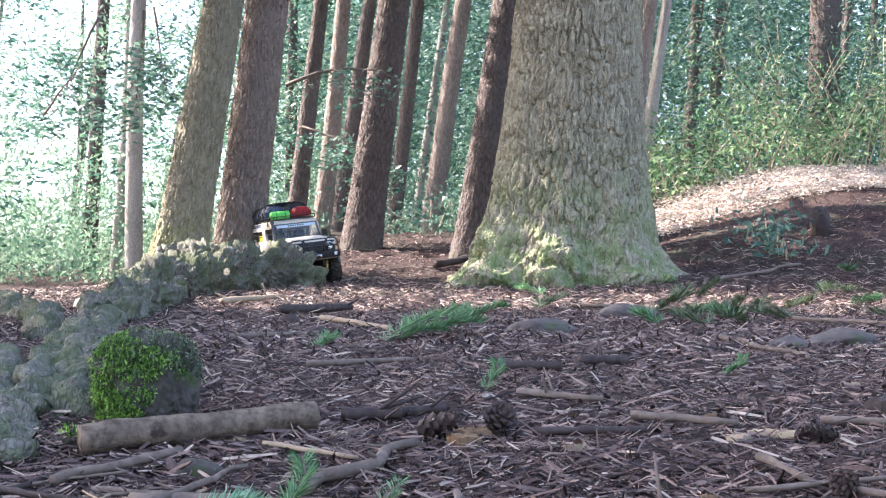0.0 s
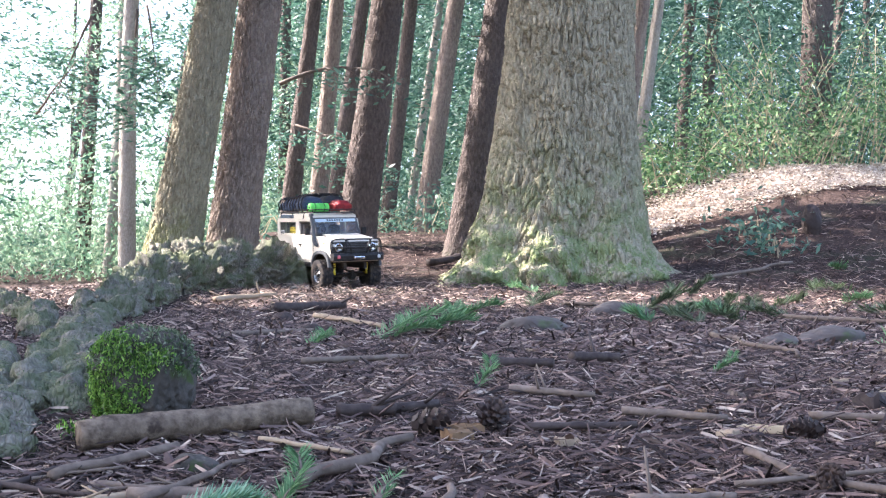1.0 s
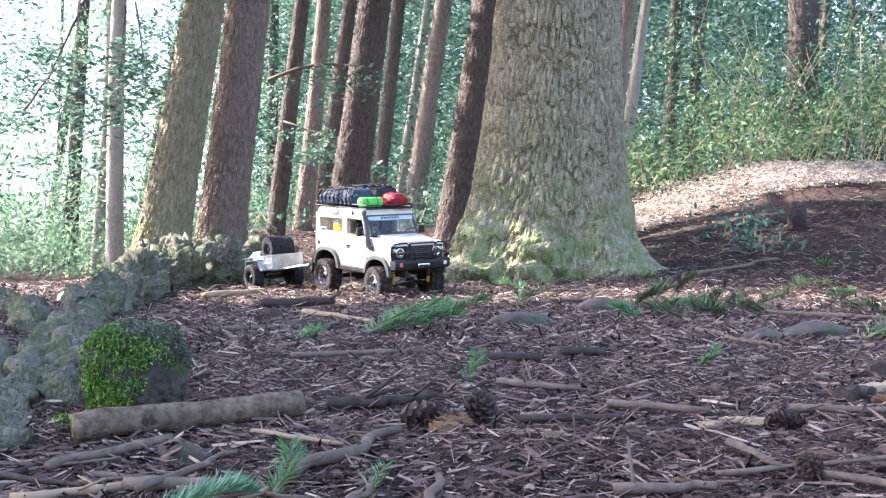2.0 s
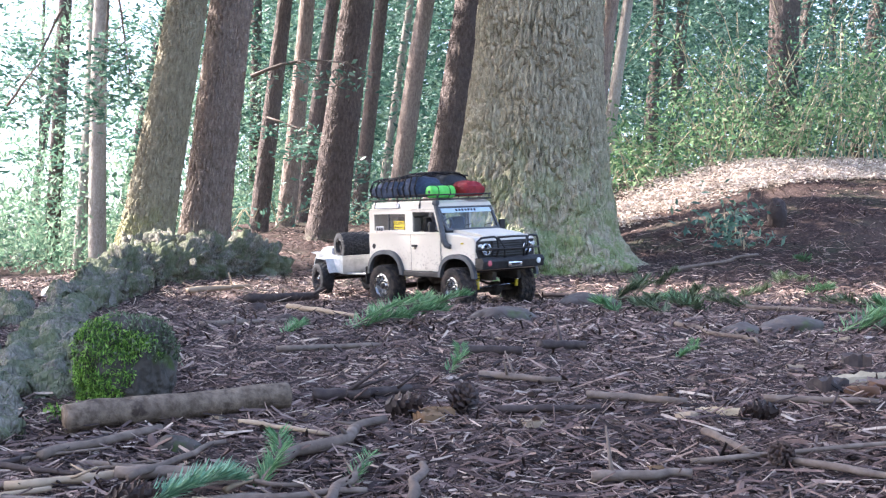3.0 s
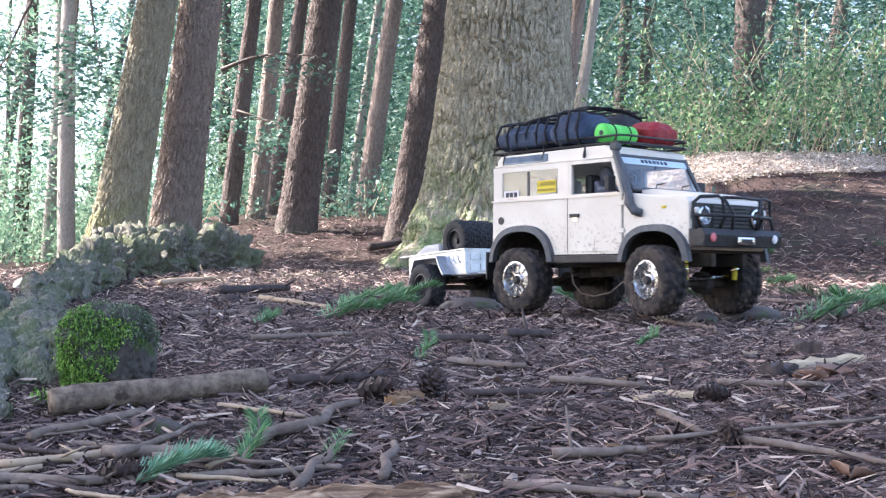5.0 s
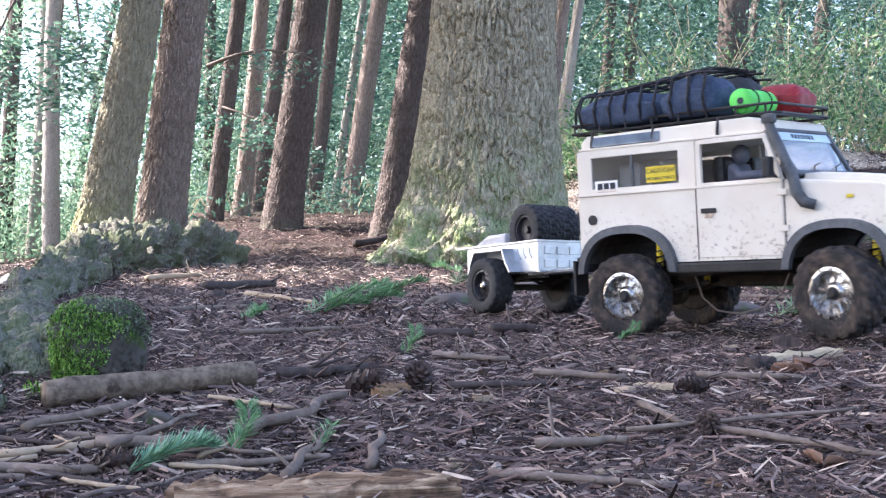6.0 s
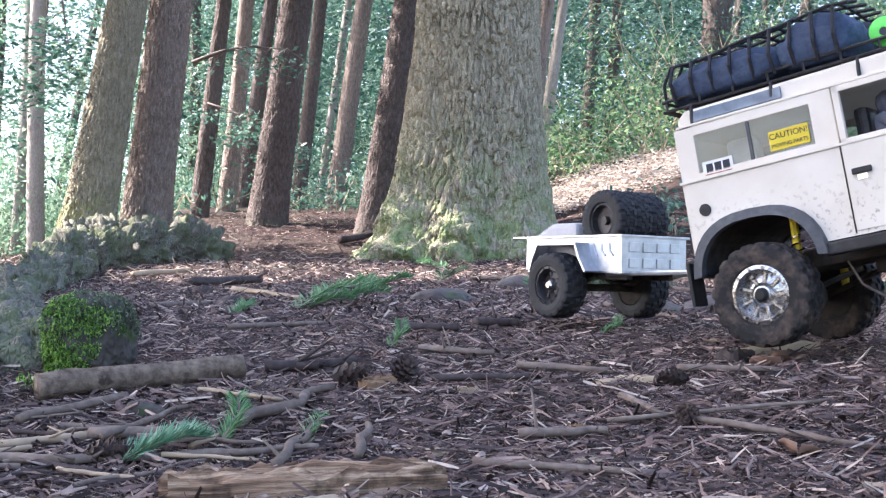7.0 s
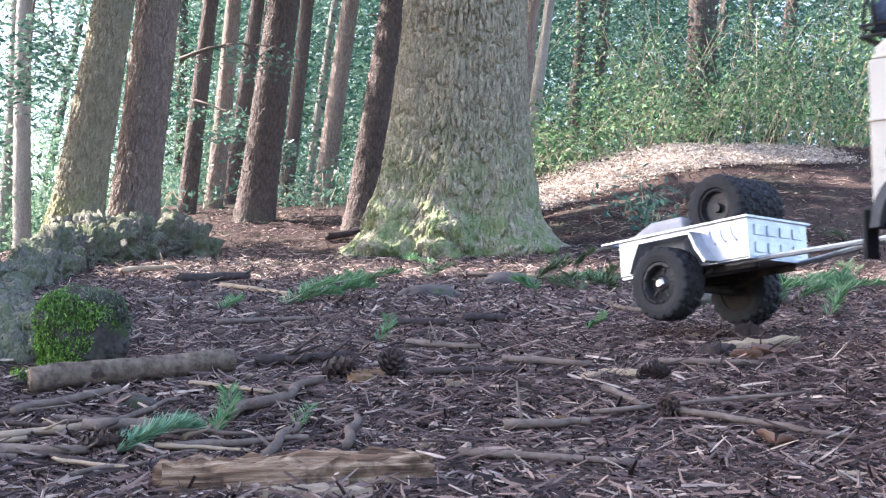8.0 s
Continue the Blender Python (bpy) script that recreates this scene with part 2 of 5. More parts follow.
def trunk_mesh(name, base, top, r0, r1, flare, lobes, segs, rings, height, ridge, mat, parent, seed):
    """A tapered trunk from below the ground, flaring to root lobes at its foot, with plates of bark."""
    rnd = random.Random(seed)
    base, top = Vector(base), Vector(top)
    lean = (top - base) / (top - base).z
    ph = [rnd.uniform(0, 6.28) for _ in range(3)]
    zz = top.z - base.z
    low = min(height, zz + 0.35)
    i = np.arange(rings + 1) / rings
    h = np.where(i < 0.84, -0.12 + (low + 0.12) * i / 0.84, low + (height - low) * (i - 0.84) / 0.16)
    r = np.where(h < zz, r0 + (r1 - r0) * h / zz, r1 * np.maximum(0.25, 1 - (h - zz) / (height - zz + 1.5)))
    hp = np.maximum(h, 0)
    fl = flare * np.exp(-hp / (r0 * 1.15)) + 0.45 * flare * np.exp(-hp / (r0 * 0.35))
    a = 2 * np.pi * np.arange(segs) / segs
    lob = 0.80 + 0.20 * np.cos(a * lobes + ph[2] + 0.7 * np.sin(a * 2 + ph[0]))
    rr = r[:, None] * (1 + fl[:, None] * lob[None])
    cx = lean.x * h + 0.012 * hp * np.sin(h * 1.1 + ph[0])
    cy = lean.y * h + 0.012 * hp * np.sin(h * 0.9 + ph[1])
    around = max(8, int(2 * np.pi * r0 / (ridge * 0.60)))
    H, A = np.meshgrid(h, a, indexing="ij")
    lump, foot = np.zeros(H.shape), np.zeros(H.shape)
    for p in range(H.shape[0]):
        for k in range(0, segs):
            q = Vector((math.cos(a[k]) * rr[p, k], math.sin(a[k]) * rr[p, k], h[p] + seed))
            lump[p, k] = noise.noise(q * (0.5 / ridge))
            if h[p] < 2.2 * r0:
                foot[p, k] = noise.noise(q * 6.5) + 0.5 * noise.noise(q * 17)
    U = A / (2 * np.pi) * around + 0.32 * lump + 0.12 * np.sin(H / ridge * 0.5 + 3 * np.sin(A * 3))
    V = H / (ridge * 2.1) + 0.5 * np.sin(A * 7 + seed) + 0.7 * lump
    deep = bark_plates(U, V, around, seed)
    fine = bark_plates(U * 2, V * 2.3 + 5, around * 2, seed + 3)
    out = rr + ridge * (0.44 * deep + 0.17 * fine + 0.10 * lump) + rr * 0.20 * np.exp(-np.maximum(H, 0) / (0.7 * r0)) * foot
    vs = np.stack([cx[:, None] + np.cos(A) * out, cy[:, None] + np.sin(A) * out, H], -1).reshape(-1, 3)
    p, k = np.meshgrid(np.arange(rings), np.arange(segs), indexing="ij")
    j = (k + 1) % segs
    fs = np.stack([p * segs + k, p * segs + j, (p + 1) * segs + j, (p + 1) * segs + k], -1).reshape(-1, 4)
    return mesh_of(name, vs, fs, mat, parent, smooth=True), lean


def leaf_cards(rnd, n, centre, spread, size, droop=0.0, flat=0.5):
    """Small bent leaves scattered in a soft-edged clump: corners and faces, two triangles each."""
    g = rnd.normal(0, 1, (n, 3)) * np.asarray(spread) * 0.55
    c = g + np.asarray(centre)
    c[:, 2] -= droop * np.hypot(g[:, 0], g[:, 1])
    a = rnd.uniform(0, 2 * np.pi, n)
    tilt = rnd.normal(0, flat, n)
    s = size * rnd.uniform(0.5, 1.3, n)
    u = np.stack([np.cos(a) * np.cos(tilt), np.sin(a) * np.cos(tilt), np.sin(tilt)], -1)
    w = np.cross(u, rnd.normal(0, 1, (n, 3)))
    w /= np.linalg.norm(w, axis=1, keepdims=True) + 1e-9
    su, sw = u * s[:, None], w * (s * 0.36)[:, None]
    return np.stack([c - su, c + sw - su * 0.1, c + su, c - sw + su * 0.15], 1).reshape(-1, 3)


def leaf_mesh(name, chunks, mat, parent=None, label=""):
    vs = np.concatenate(chunks)
    fs = np.arange(len(vs)).reshape(-1, 4)
    return mesh_of(name, vs, fs, mat, parent, label)


TREES = (
    # base, top, radii, flare, lobes, bark size, material, segs, rings, kind of crown
    ("big", (0.256, 4.72, 0.46), (0.325, 4.66, 1.46), 0.262, 0.222, 0.52, 7, 0.040, BARK_BIG, 380, 330, 0),
    ("A", (-1.212, 4.62, 0.45), (-1.018, 4.56, 1.46), 0.092, 0.066, 0.55, 4, 0.020, BARK_OLIVE, 190, 260, 1),
    ("B", (-1.044, 4.93, 0.52), (-0.924, 4.86, 1.543), 0.088, 0.077, 0.42, 5, 0.022, BARK_RED, 190, 260, 1),
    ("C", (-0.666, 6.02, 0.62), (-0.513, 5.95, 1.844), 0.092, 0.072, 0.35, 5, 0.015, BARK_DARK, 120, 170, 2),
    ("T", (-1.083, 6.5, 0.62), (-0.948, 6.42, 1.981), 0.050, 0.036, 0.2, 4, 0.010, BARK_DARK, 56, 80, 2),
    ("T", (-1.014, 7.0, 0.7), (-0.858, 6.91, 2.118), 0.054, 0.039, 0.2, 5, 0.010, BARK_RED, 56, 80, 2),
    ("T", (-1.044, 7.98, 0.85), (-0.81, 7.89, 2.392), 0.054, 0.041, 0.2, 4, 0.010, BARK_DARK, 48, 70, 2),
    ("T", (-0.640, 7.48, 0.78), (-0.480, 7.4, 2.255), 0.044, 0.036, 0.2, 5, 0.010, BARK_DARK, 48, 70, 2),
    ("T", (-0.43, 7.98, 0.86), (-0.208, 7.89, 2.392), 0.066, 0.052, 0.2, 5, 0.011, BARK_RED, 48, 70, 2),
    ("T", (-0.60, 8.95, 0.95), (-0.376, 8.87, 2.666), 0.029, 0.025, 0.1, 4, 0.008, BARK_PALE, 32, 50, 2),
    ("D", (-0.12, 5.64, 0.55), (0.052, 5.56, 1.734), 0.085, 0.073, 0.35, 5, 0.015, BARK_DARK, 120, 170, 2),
    ("R", (0.745, 6.98, 1.0), (0.871, 6.9, 2.118), 0.044, 0.036, 0.15, 4, 0.010, BARK_RED, 48, 70, 2),
    ("R", (0.875, 7.46, 1.05), (1.031, 7.39, 2.255), 0.040, 0.028, 0.15, 4, 0.009, BARK_PALE, 48, 70, 2),
    ("R", (2.24, 8.46, 1.35), (2.281, 8.38, 2.529), 0.099, 0.098, 0.15, 5, 0.014, BARK_DARK, 56, 70, 2),
    ("R", (1.56, 9.95, 1.5), (1.653, 9.85, 2.94), 0.040, 0.037, 0.1, 4, 0.010, BARK_DARK, 32, 50, 2),
    ("R", (1.74, 9.95, 1.5), (1.848, 9.85, 2.94), 0.045, 0.043, 0.1, 4, 0.010, BARK_DARK, 32, 50, 2),
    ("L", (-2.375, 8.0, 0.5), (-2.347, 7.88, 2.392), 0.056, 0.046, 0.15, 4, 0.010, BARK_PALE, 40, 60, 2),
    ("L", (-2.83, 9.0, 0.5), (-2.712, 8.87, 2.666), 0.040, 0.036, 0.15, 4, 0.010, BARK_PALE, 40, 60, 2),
)
TREE_LABELS = {
    "big": "thick old conifer with grey-green furrowed bark, mossy at its flared foot",
    "A": "leaning conifer with olive bark and yellow moss at its foot",
    "B": "leaning conifer with reddish furrowed bark behind the mossy root",
    "C": "tall brown conifer trunk with a sunlit patch at its foot",
    "D": "dark brown conifer trunk behind the thick old tree",
    "T": "slender brown conifer trunk in the shaded grove",
    "R": "slender conifer among the bushes on the bank",
    "L": "pale sunlit trunk standing in the bright clearing",
}


def limb(bm, rnd, start, direction, length, r):
    pts, rad = [], []
    p, d = Vector(start), Vector(direction).normalized()
    n = 7
    for i in range(n):
        pts.append(p.copy())
        rad.append(r * (1 - 0.85 * i / (n - 1)))
        d = (d + Vector((rnd.uniform(-0.15, 0.15), rnd.uniform(-0.15, 0.15), rnd.uniform(-0.18, 0.06)))).normalized()
        p = p + d * (length / (n - 1))
    tube(bm, pts, rad, 6)
    return pts


def spray(nr, pts, n, size, width):
    """Flat drooping needle sprays along a limb."""
    out = []
    for i in range(1, len(pts)):
        c = pts[i]
        out.append(leaf_cards(nr, n, c[:], (width, width, width * 0.28), size, 0.35, 0.35))
    return out


def build_trees():
    for k, (key, base, top, r0, r1, flare, lobes, ridge, mat, segs, rings, crown) in enumerate(TREES):
        tree = new("conifer_tree")
        tree.location = base
        tagged(tree, TREE_LABELS[key], "tree", "conifers of the grove")
        height = 5.5 if key == "big" else 4.6 + 0.15 * (k % 4)
        trunk, lean = trunk_mesh("trunk", base, top, r0, r1, flare, lobes, segs, rings, height, ridge, mat, tree, 11 + k)
        rnd, nr = random.Random(70 + k), np.random.default_rng(70 + k)
        cards = []
        # limbs and needles begin above the bare lower trunk
        first = (3.9 if crown == 2 else 1.9) if key != "big" else 2.6
        levels = (9, 5, 6)[crown]
        for i in range(levels):
            h = first + (height - first) * i / (levels - 1)
            a = rnd.uniform(0, 6.28)
            d = Vector((math.cos(a), math.sin(a), 0.12))
            s = lean * h
            ln = (0.55 + 0.5 * rnd.random()) * (1.25 if key in "bigAB" else 1.0)
            bm = bmesh.new()
            pts = limb(bm, rnd, s, d, ln, 0.012 + 0.010 * rnd.random())
            part("limb", bm, mat, tree, smooth=True)
            cards += spray(nr, pts, 42, 0.030, 0.17)
        for i in range(5):
            # dead stubs on the bare trunk
            h = rnd.uniform(0.6, first + 0.5)
            a = rnd.uniform(0, 6.28)
            bm = bmesh.new()
            limb(bm, rnd, lean * h + Vector((math.cos(a), math.sin(a), 0)) * r1 * 0.8, (math.cos(a), math.sin(a), 0.1), rnd.uniform(0.06, 0.25), 0.004)
            part("limb", bm, mat, tree, smooth=True)
        leaf_mesh("crown", cards, LEAF_FIR, tree)


build_trees()


def build_far_woods():
    """The close-grown woods behind: stems and layered foliage with gaps of sky."""
    rnd, nr = random.Random(5), np.random.default_rng(5)
    for i in range(40):
        y = rnd.uniform(9.5, 17)
        x = rnd.uniform(-0.5, 0.6) * y
        if x < -0.2 * y and rnd.random() < 0.6:
            continue
        r = rnd.uniform(0.022, 0.06)
        b = on_ground(x, y, -0.1)
        lx = rnd.uniform(0.0, 0.2)
        bm = bmesh.new()
        tube(bm, [Vector((lx * h, 0, h)) for h in (0, 1.5, 3, 4.5, 6.5)], [r * f for f in (1.1, 1, 0.85, 0.65, 0.3)], 8)
        tr = part("distant_trunk", bm, (BARK_DARK, BARK_RED)[i % 2], smooth=True)
        tr.location = b
        tagged(tr, "slim dark stem deep in the woods", "tree", "stems of the far woods")
    cards = []
    for i in range(4200):
        # the deeper layer, densest behind the grove
        y = rnd.uniform(15, 24)
        q = rnd.uniform(-0.5, 0.6) if i % 4 else rnd.uniform(-0.19, 0.12)
        z = float(rise(q * y, y)) + rnd.uniform(-0.02, 0.40) * y
        keep = (0.10 if q < -0.2 else 0.85) * (0.85 + 1.0 * noise.noise(Vector((q * 8, 3, z / y * 12))))
        if rnd.random() < keep:
            w = rnd.uniform(0.4, 0.8)
            cards.append(leaf_cards(nr, 44, (q * y, y, z), (w * 1.4, w, w * 0.5), 0.07, 0.3, 0.4))
    for i in range(6500):
        y = 8.2 + 8.5 * rnd.random() ** 1.3
        q = rnd.uniform(-0.5, 0.6)
        x = q * y
        z = float(rise(x, y)) + rnd.uniform(-0.02, 0.44) * y
        keep = 0.30 if q < -0.2 else 0.85
        keep *= 0.75 + 1.1 * noise.noise(Vector((q * 11, y * 0.2, z / y * 16)))
        if rnd.random() > keep:
            continue
        w = rnd.uniform(0.14, 0.36)
        cards.append(leaf_cards(nr, 64, (x, y, z), (w * 1.4, w, w * 0.45), 0.029, 0.3, 0.4))
    for i in range(2600):
        # the closed depth of the woods
        y = rnd.uniform(22, 30)
        q = rnd.uniform(-0.20, 0.60)
        z = float(rise(q * y, y)) + rnd.uniform(-0.02, 0.36) * y
        if rnd.random() < 0.8 + 1.1 * noise.noise(Vector((q * 9, 7, z / y * 13))):
            w = rnd.uniform(0.6, 1.1)
            cards.append(leaf_cards(nr, 40, (q * y, y, z), (w * 1.4, w, w * 0.6), 0.11, 0.3, 0.4))
    ob = leaf_mesh("woodland_foliage", cards, LEAF_FIR)
    tagged(ob, "layered blue-green conifer foliage with gaps of sky", "foliage", kind="stuff")
    cards = []
    for i in range(1500):
        y = rnd.uniform(8.0, 15)
        q = rnd.uniform(-0.52, -0.12) if i % 3 else rnd.uniform(-0.52, 0.1)
        x = q * y
        z = float(rise(x, y)) + rnd.uniform(0.0, 0.30 if i % 3 else 0.08) * y * rnd.random()
        w = rnd.uniform(0.10, 0.26)
        cards.append(leaf_cards(nr, 44, (x, y, z), (w, w, w * 0.9), 0.026, 0.0, 0.8))
    ob = leaf_mesh("clearing_shrubs", cards, LEAF_PALE)
    tagged(ob, "shrubs coloured pale for sun and haze in the bright clearing", "shrubs", kind="stuff")
    # unseen boughs added over the open floor to keep the sun off it
    cards = []
    for i in range(560):
        if i % 7:
            x, y, z = rnd.uniform(-4.4, -1.7), rnd.uniform(0.6, 3.7), rnd.uniform(2.4, 3.6)
        else:
            x, y, z = rnd.uniform(-3.0, -0.3), rnd.uniform(4.7, 5.9), rnd.uniform(2.6, 3.8)
        w = rnd.uniform(0.25, 0.5)
        cards.append(leaf_cards(nr, 40, (x, y, z), (w * 1.3, w, w * 0.4), 0.085, 0.3, 0.4))
    # further unseen clumps, placed to shade the right end of the bank
    for i in range(70):
        w = rnd.uniform(0.2, 0.35)
        cards.append(leaf_cards(nr, 40, (rnd.uniform(0.1, 1.1), rnd.uniform(6.3, 7.1), rnd.uniform(2.75, 3.3)), (w * 1.3, w, w * 0.4), 0.07, 0.3, 0.4))
    ob = leaf_mesh("bough_canopy", cards, LEAF_FIR)
    tagged(ob, "unseen conifer boughs added overhead to shade the floor and bank", "foliage", kind="stuff")


build_far_woods()


def bramble(x, y, w, h, n_leaf, n_cane, seed, mat, label):
    """A tangle of arching canes with leaves along them."""
    rnd, nr = random.Random(seed), np.random.default_rng(seed)
    ob = new("bramble_bush")
    base = on_ground(x, y)
    ob.location = base
    tagged(ob, label, "bush", "bushes on the bank")
    bm, cards = bmesh.new(), []
    for i in range(n_cane):
        a = rnd.uniform(0, 6.28)
        s = Vector((rnd.uniform(-w, w), rnd.uniform(-0.25, 0.25), 0))
        s.z = float(rise(x + s.x, y + s.y)) - base.z - 0.02
        reach, top = rnd.uniform(0.7, 1.7) * w, h * rnd.uniform(0.25, 1.1)
        pts = []
        for k in range(8):
            u = k / 7
            pts.append(s + Vector((math.cos(a) * reach * u, math.sin(a) * reach * u * 0.5, top * math.sin(u * 2.3) + 0.05 * math.sin(k * 1.7 + i) * u)))
        tube(bm, pts, [0.0036 * (1 - 0.6 * k / 7) for k in range(8)], 5)
        for p in pts[1:]:
            cards.append(leaf_cards(nr, n_leaf, p[:], (0.13, 0.10, 0.10), 0.019, 0.0, 0.7))
    tagged(part("cane_tangle", bm, CANE, ob), kind="stuff")
    tagged(leaf_mesh("foliage", cards, mat, ob), kind="stuff")


for k, (x, y, w, h) in enumerate(((1.05, 6.75, 0.42, 0.34), (1.5, 6.9, 0.5, 0.42), (1.95, 6.8, 0.5, 0.5), (2.4, 6.7, 0.5, 0.55), (1.3, 7.6, 0.6, 0.6), (2.0, 7.7, 0.6, 0.75), (2.7, 7.3, 0.6, 0.9), (0.8, 7.7, 0.4, 0.35), (3.1, 7.0, 0.6, 0.8), (2.45, 7.9, 0.7, 1.3), (2.95, 8.1, 0.7, 1.5))):
    bramble(x, y, w, h, 12 if k < 8 else 22, 16 if k < 8 else 26, 200 + k, LEAF_BUSH if k < 9 else LEAF_FIR, "tangled green brambles with pale canes in the sun" if k < 9 else "tall dark green shrub behind the brambles")
for k, (x, y, w, h) in enumerate(((-0.55, 7.3, 0.3, 0.16), (-0.05, 6.9, 0.3, 0.2), (0.25, 7.6, 0.35, 0.25), (-1.35, 6.6, 0.35, 0.2))):
    bramble(x, y, w, h, 9, 10, 300 + k, LEAF_FIR, "low green undergrowth between the trunks")


def hanging_branch(start, way, length, r, seed, sprays, label):
    rnd, nr = random.Random(seed), np.random.default_rng(seed)
    ob = tagged(new("branch"), label, "branch")
    ob.location = start
    bm = bmesh.new()
    pts = limb(bm, rnd, (0, 0, 0), way, length, r)
    part("wood", bm, TWIG, ob, smooth=True)
    cards = []
    for p in pts[2:]:
        for s in range(2):
            d = Vector((rnd.uniform(-1, 1), rnd.uniform(-0.5, 0.5), rnd.uniform(-0.7, 0.1)))
            bm = bmesh.new()
            q = limb(bm, rnd, p, d, length * 0.36, r * 0.35)
            part("side_shoot", bm, TWIG, ob, smooth=True)
            if sprays:
                cards += spray(nr, q[2:], int(sprays * 0.6), 0.019, 0.11)
    if cards:
        leaf_mesh("needles", cards, LEAF_FIR, ob)


hanging_branch((-1.52, 5.2, 1.66), (0.06, 0, -1), 0.42, 0.007, 1, 26, "dark drooping bough with blue-green needles")
hanging_branch((-1.42, 5.0, 1.62), (0.10, 0, -1), 0.36, 0.006, 2, 14, "thin bare bough hanging from above")
hanging_branch((-1.75, 5.3, 1.66), (-0.3, 0, -0.6), 0.45, 0.007, 3, 30, "dark drooping bough with blue-green needles")
hanging_branch((-1.95, 5.2, 1.2), (0.5, 0, 0.6), 0.35, 0.006, 4, 0, "bare grey bough before the bright clearing")
hanging_branch((-0.93, 5.4, 1.37), (0.85, 0.1, 0.36), 0.44, 0.010, 7, 8, "long bare bough slanting between the trunks")
hanging_branch((-1.0, 6.3, 1.35), (0.5, -0.2, -0.08), 0.5, 0.006, 8, 34, "sunlit green conifer bough between the trunks")


# ---- the scale-model off-roader ----
def paint_material():
    m = Mat("cream_paint", 0.45, 0, 0.4)
    c = m.mix(m.mask(m.noise(14, 4), 0.4, 0.7), (0.67, 0.61, 0.52), (0.74, 0.69, 0.60))
    low = m.mask(m.axis(2), 0.17, 0.09)
    c = m.mix(m.mul(m.mask(m.noise(160, 5), 0.56, 0.64), m.mul(low, 0.8)), c, (0.16, 0.11, 0.08))
    c = m.mix(m.mask(m.noise(330, 2), 0.775, 0.79), c, (0.12, 0.09, 0.07))
    return m.color(c).rough(m.mask(m.noise(30, 3), -0.6, 1.4)).m


def rubber_material():
    m = Mat("muddy_rubber", 0.85, 0, 0.25)
    c = m.mix(m.mask(m.noise(70, 5), 0.45, 0.68), (0.022, 0.021, 0.022), (0.10, 0.075, 0.06))
    return m.color(c).bump(m.noise(260, 3), 0.4, 0.001).m


def glass_material(name, tint, rough=0.03):
    m = Mat(name, rough, 0, 0.5)
    m.b.inputs["Transmission Weight"].default_value = 1.0
    m.b.inputs["IOR"].default_value = 1.45
    m.color(m.mix(m.mul(m.mask(m.noise(60, 4), 0.5, 0.75), 0.3), tint, (0.75, 0.72, 0.66)))
    return m.m


def alu_material():
    m = Mat("brushed_aluminium", 0.4, 1.0, 0.5)
    c = m.mix(m.mask(m.noise(40, 4), 0.4, 0.7), (0.56, 0.59, 0.62), (0.36, 0.39, 0.42))
    return m.color(c).rough(m.mask(m.noise(1.0, 3, m.scaled((40, 400, 400))), -0.4, 1.6)).m


CLEAN_RUBBER = grainy("clean_rubber", (0.02, 0.021, 0.024), (0.04, 0.041, 0.045), 150, 0.7, 0.3, 0.0006)
PAINT, RUBBER, ALU = paint_material(), rubber_material(), alu_material()
BLACK = grainy("black_plastic", (0.018, 0.018, 0.02), (0.045, 0.042, 0.042), 120, 0.5, 0.2, 0.0005)
GREY_PLASTIC = grainy("grey_plastic", (0.075, 0.08, 0.088), (0.12, 0.125, 0.135), 150, 0.55, 0.2, 0.0005)
CHASSIS = grainy("muddy_chassis", (0.02, 0.018, 0.017), (0.09, 0.07, 0.055), 60, 0.8, 0.5, 0.001)
CHROME = grainy("chrome", (0.75, 0.75, 0.76), (0.5, 0.48, 0.46), 130, 0.16, 0.1, 0.0005, 1.0, 0.5, (0.12, 0.09, 0.07))
DARK_RIM = grainy("dark_rim", (0.03, 0.03, 0.035), (0.075, 0.07, 0.07), 130, 0.4, 0.2, 0.0005, 0.4)
CHROME_RIM = grainy("muddy_chrome", (0.55, 0.55, 0.55), (0.10, 0.09, 0.085), 300, 0.25, 0.15, 0.0006, 0.9, 0.5, (0.05, 0.04, 0.035))
NAVY = grainy("navy_fabric", (0.028, 0.045, 0.085), (0.06, 0.09, 0.15), 150, 0.7, 0.6, 0.002)
NET = grainy("black_webbing", (0.012, 0.012, 0.014), (0.035, 0.035, 0.04), 300, 0.7, 0.3, 0.0005)
GREEN = grainy("green_foam", (0.10, 0.62, 0.10), (0.16, 0.75, 0.16), 90, 0.6, 0.2, 0.001)
RED = grainy("red_fabric", (0.20, 0.010, 0.015), (0.34, 0.022, 0.026), 110, 0.5, 0.3, 0.001)
YELLOW = grainy("yellow_paint", (0.72, 0.55, 0.03), (0.80, 0.64, 0.06), 90, 0.5, 0.1, 0.0005)
WHITE = grainy("white_vinyl", (0.78, 0.78, 0.78), (0.84, 0.84, 0.84), 90, 0.4, 0.05, 0.0003)
BANNER = grainy("pale_blue_vinyl", (0.55, 0.68, 0.78), (0.62, 0.74, 0.82), 60, 0.4, 0.05, 0.0003)
INK = grainy("dark_ink", (0.02, 0.025, 0.04), (0.04, 0.045, 0.06), 90, 0.5, 0.05, 0.0003)
PINK = grainy("red_reflector", (0.6, 0.12, 0.14), (0.72, 0.2, 0.2), 120, 0.25, 0.1, 0.0003)
SEAT = grainy("pale_seat", (0.42, 0.41, 0.40), (0.52, 0.51, 0.50), 100, 0.7, 0.2, 0.0005)
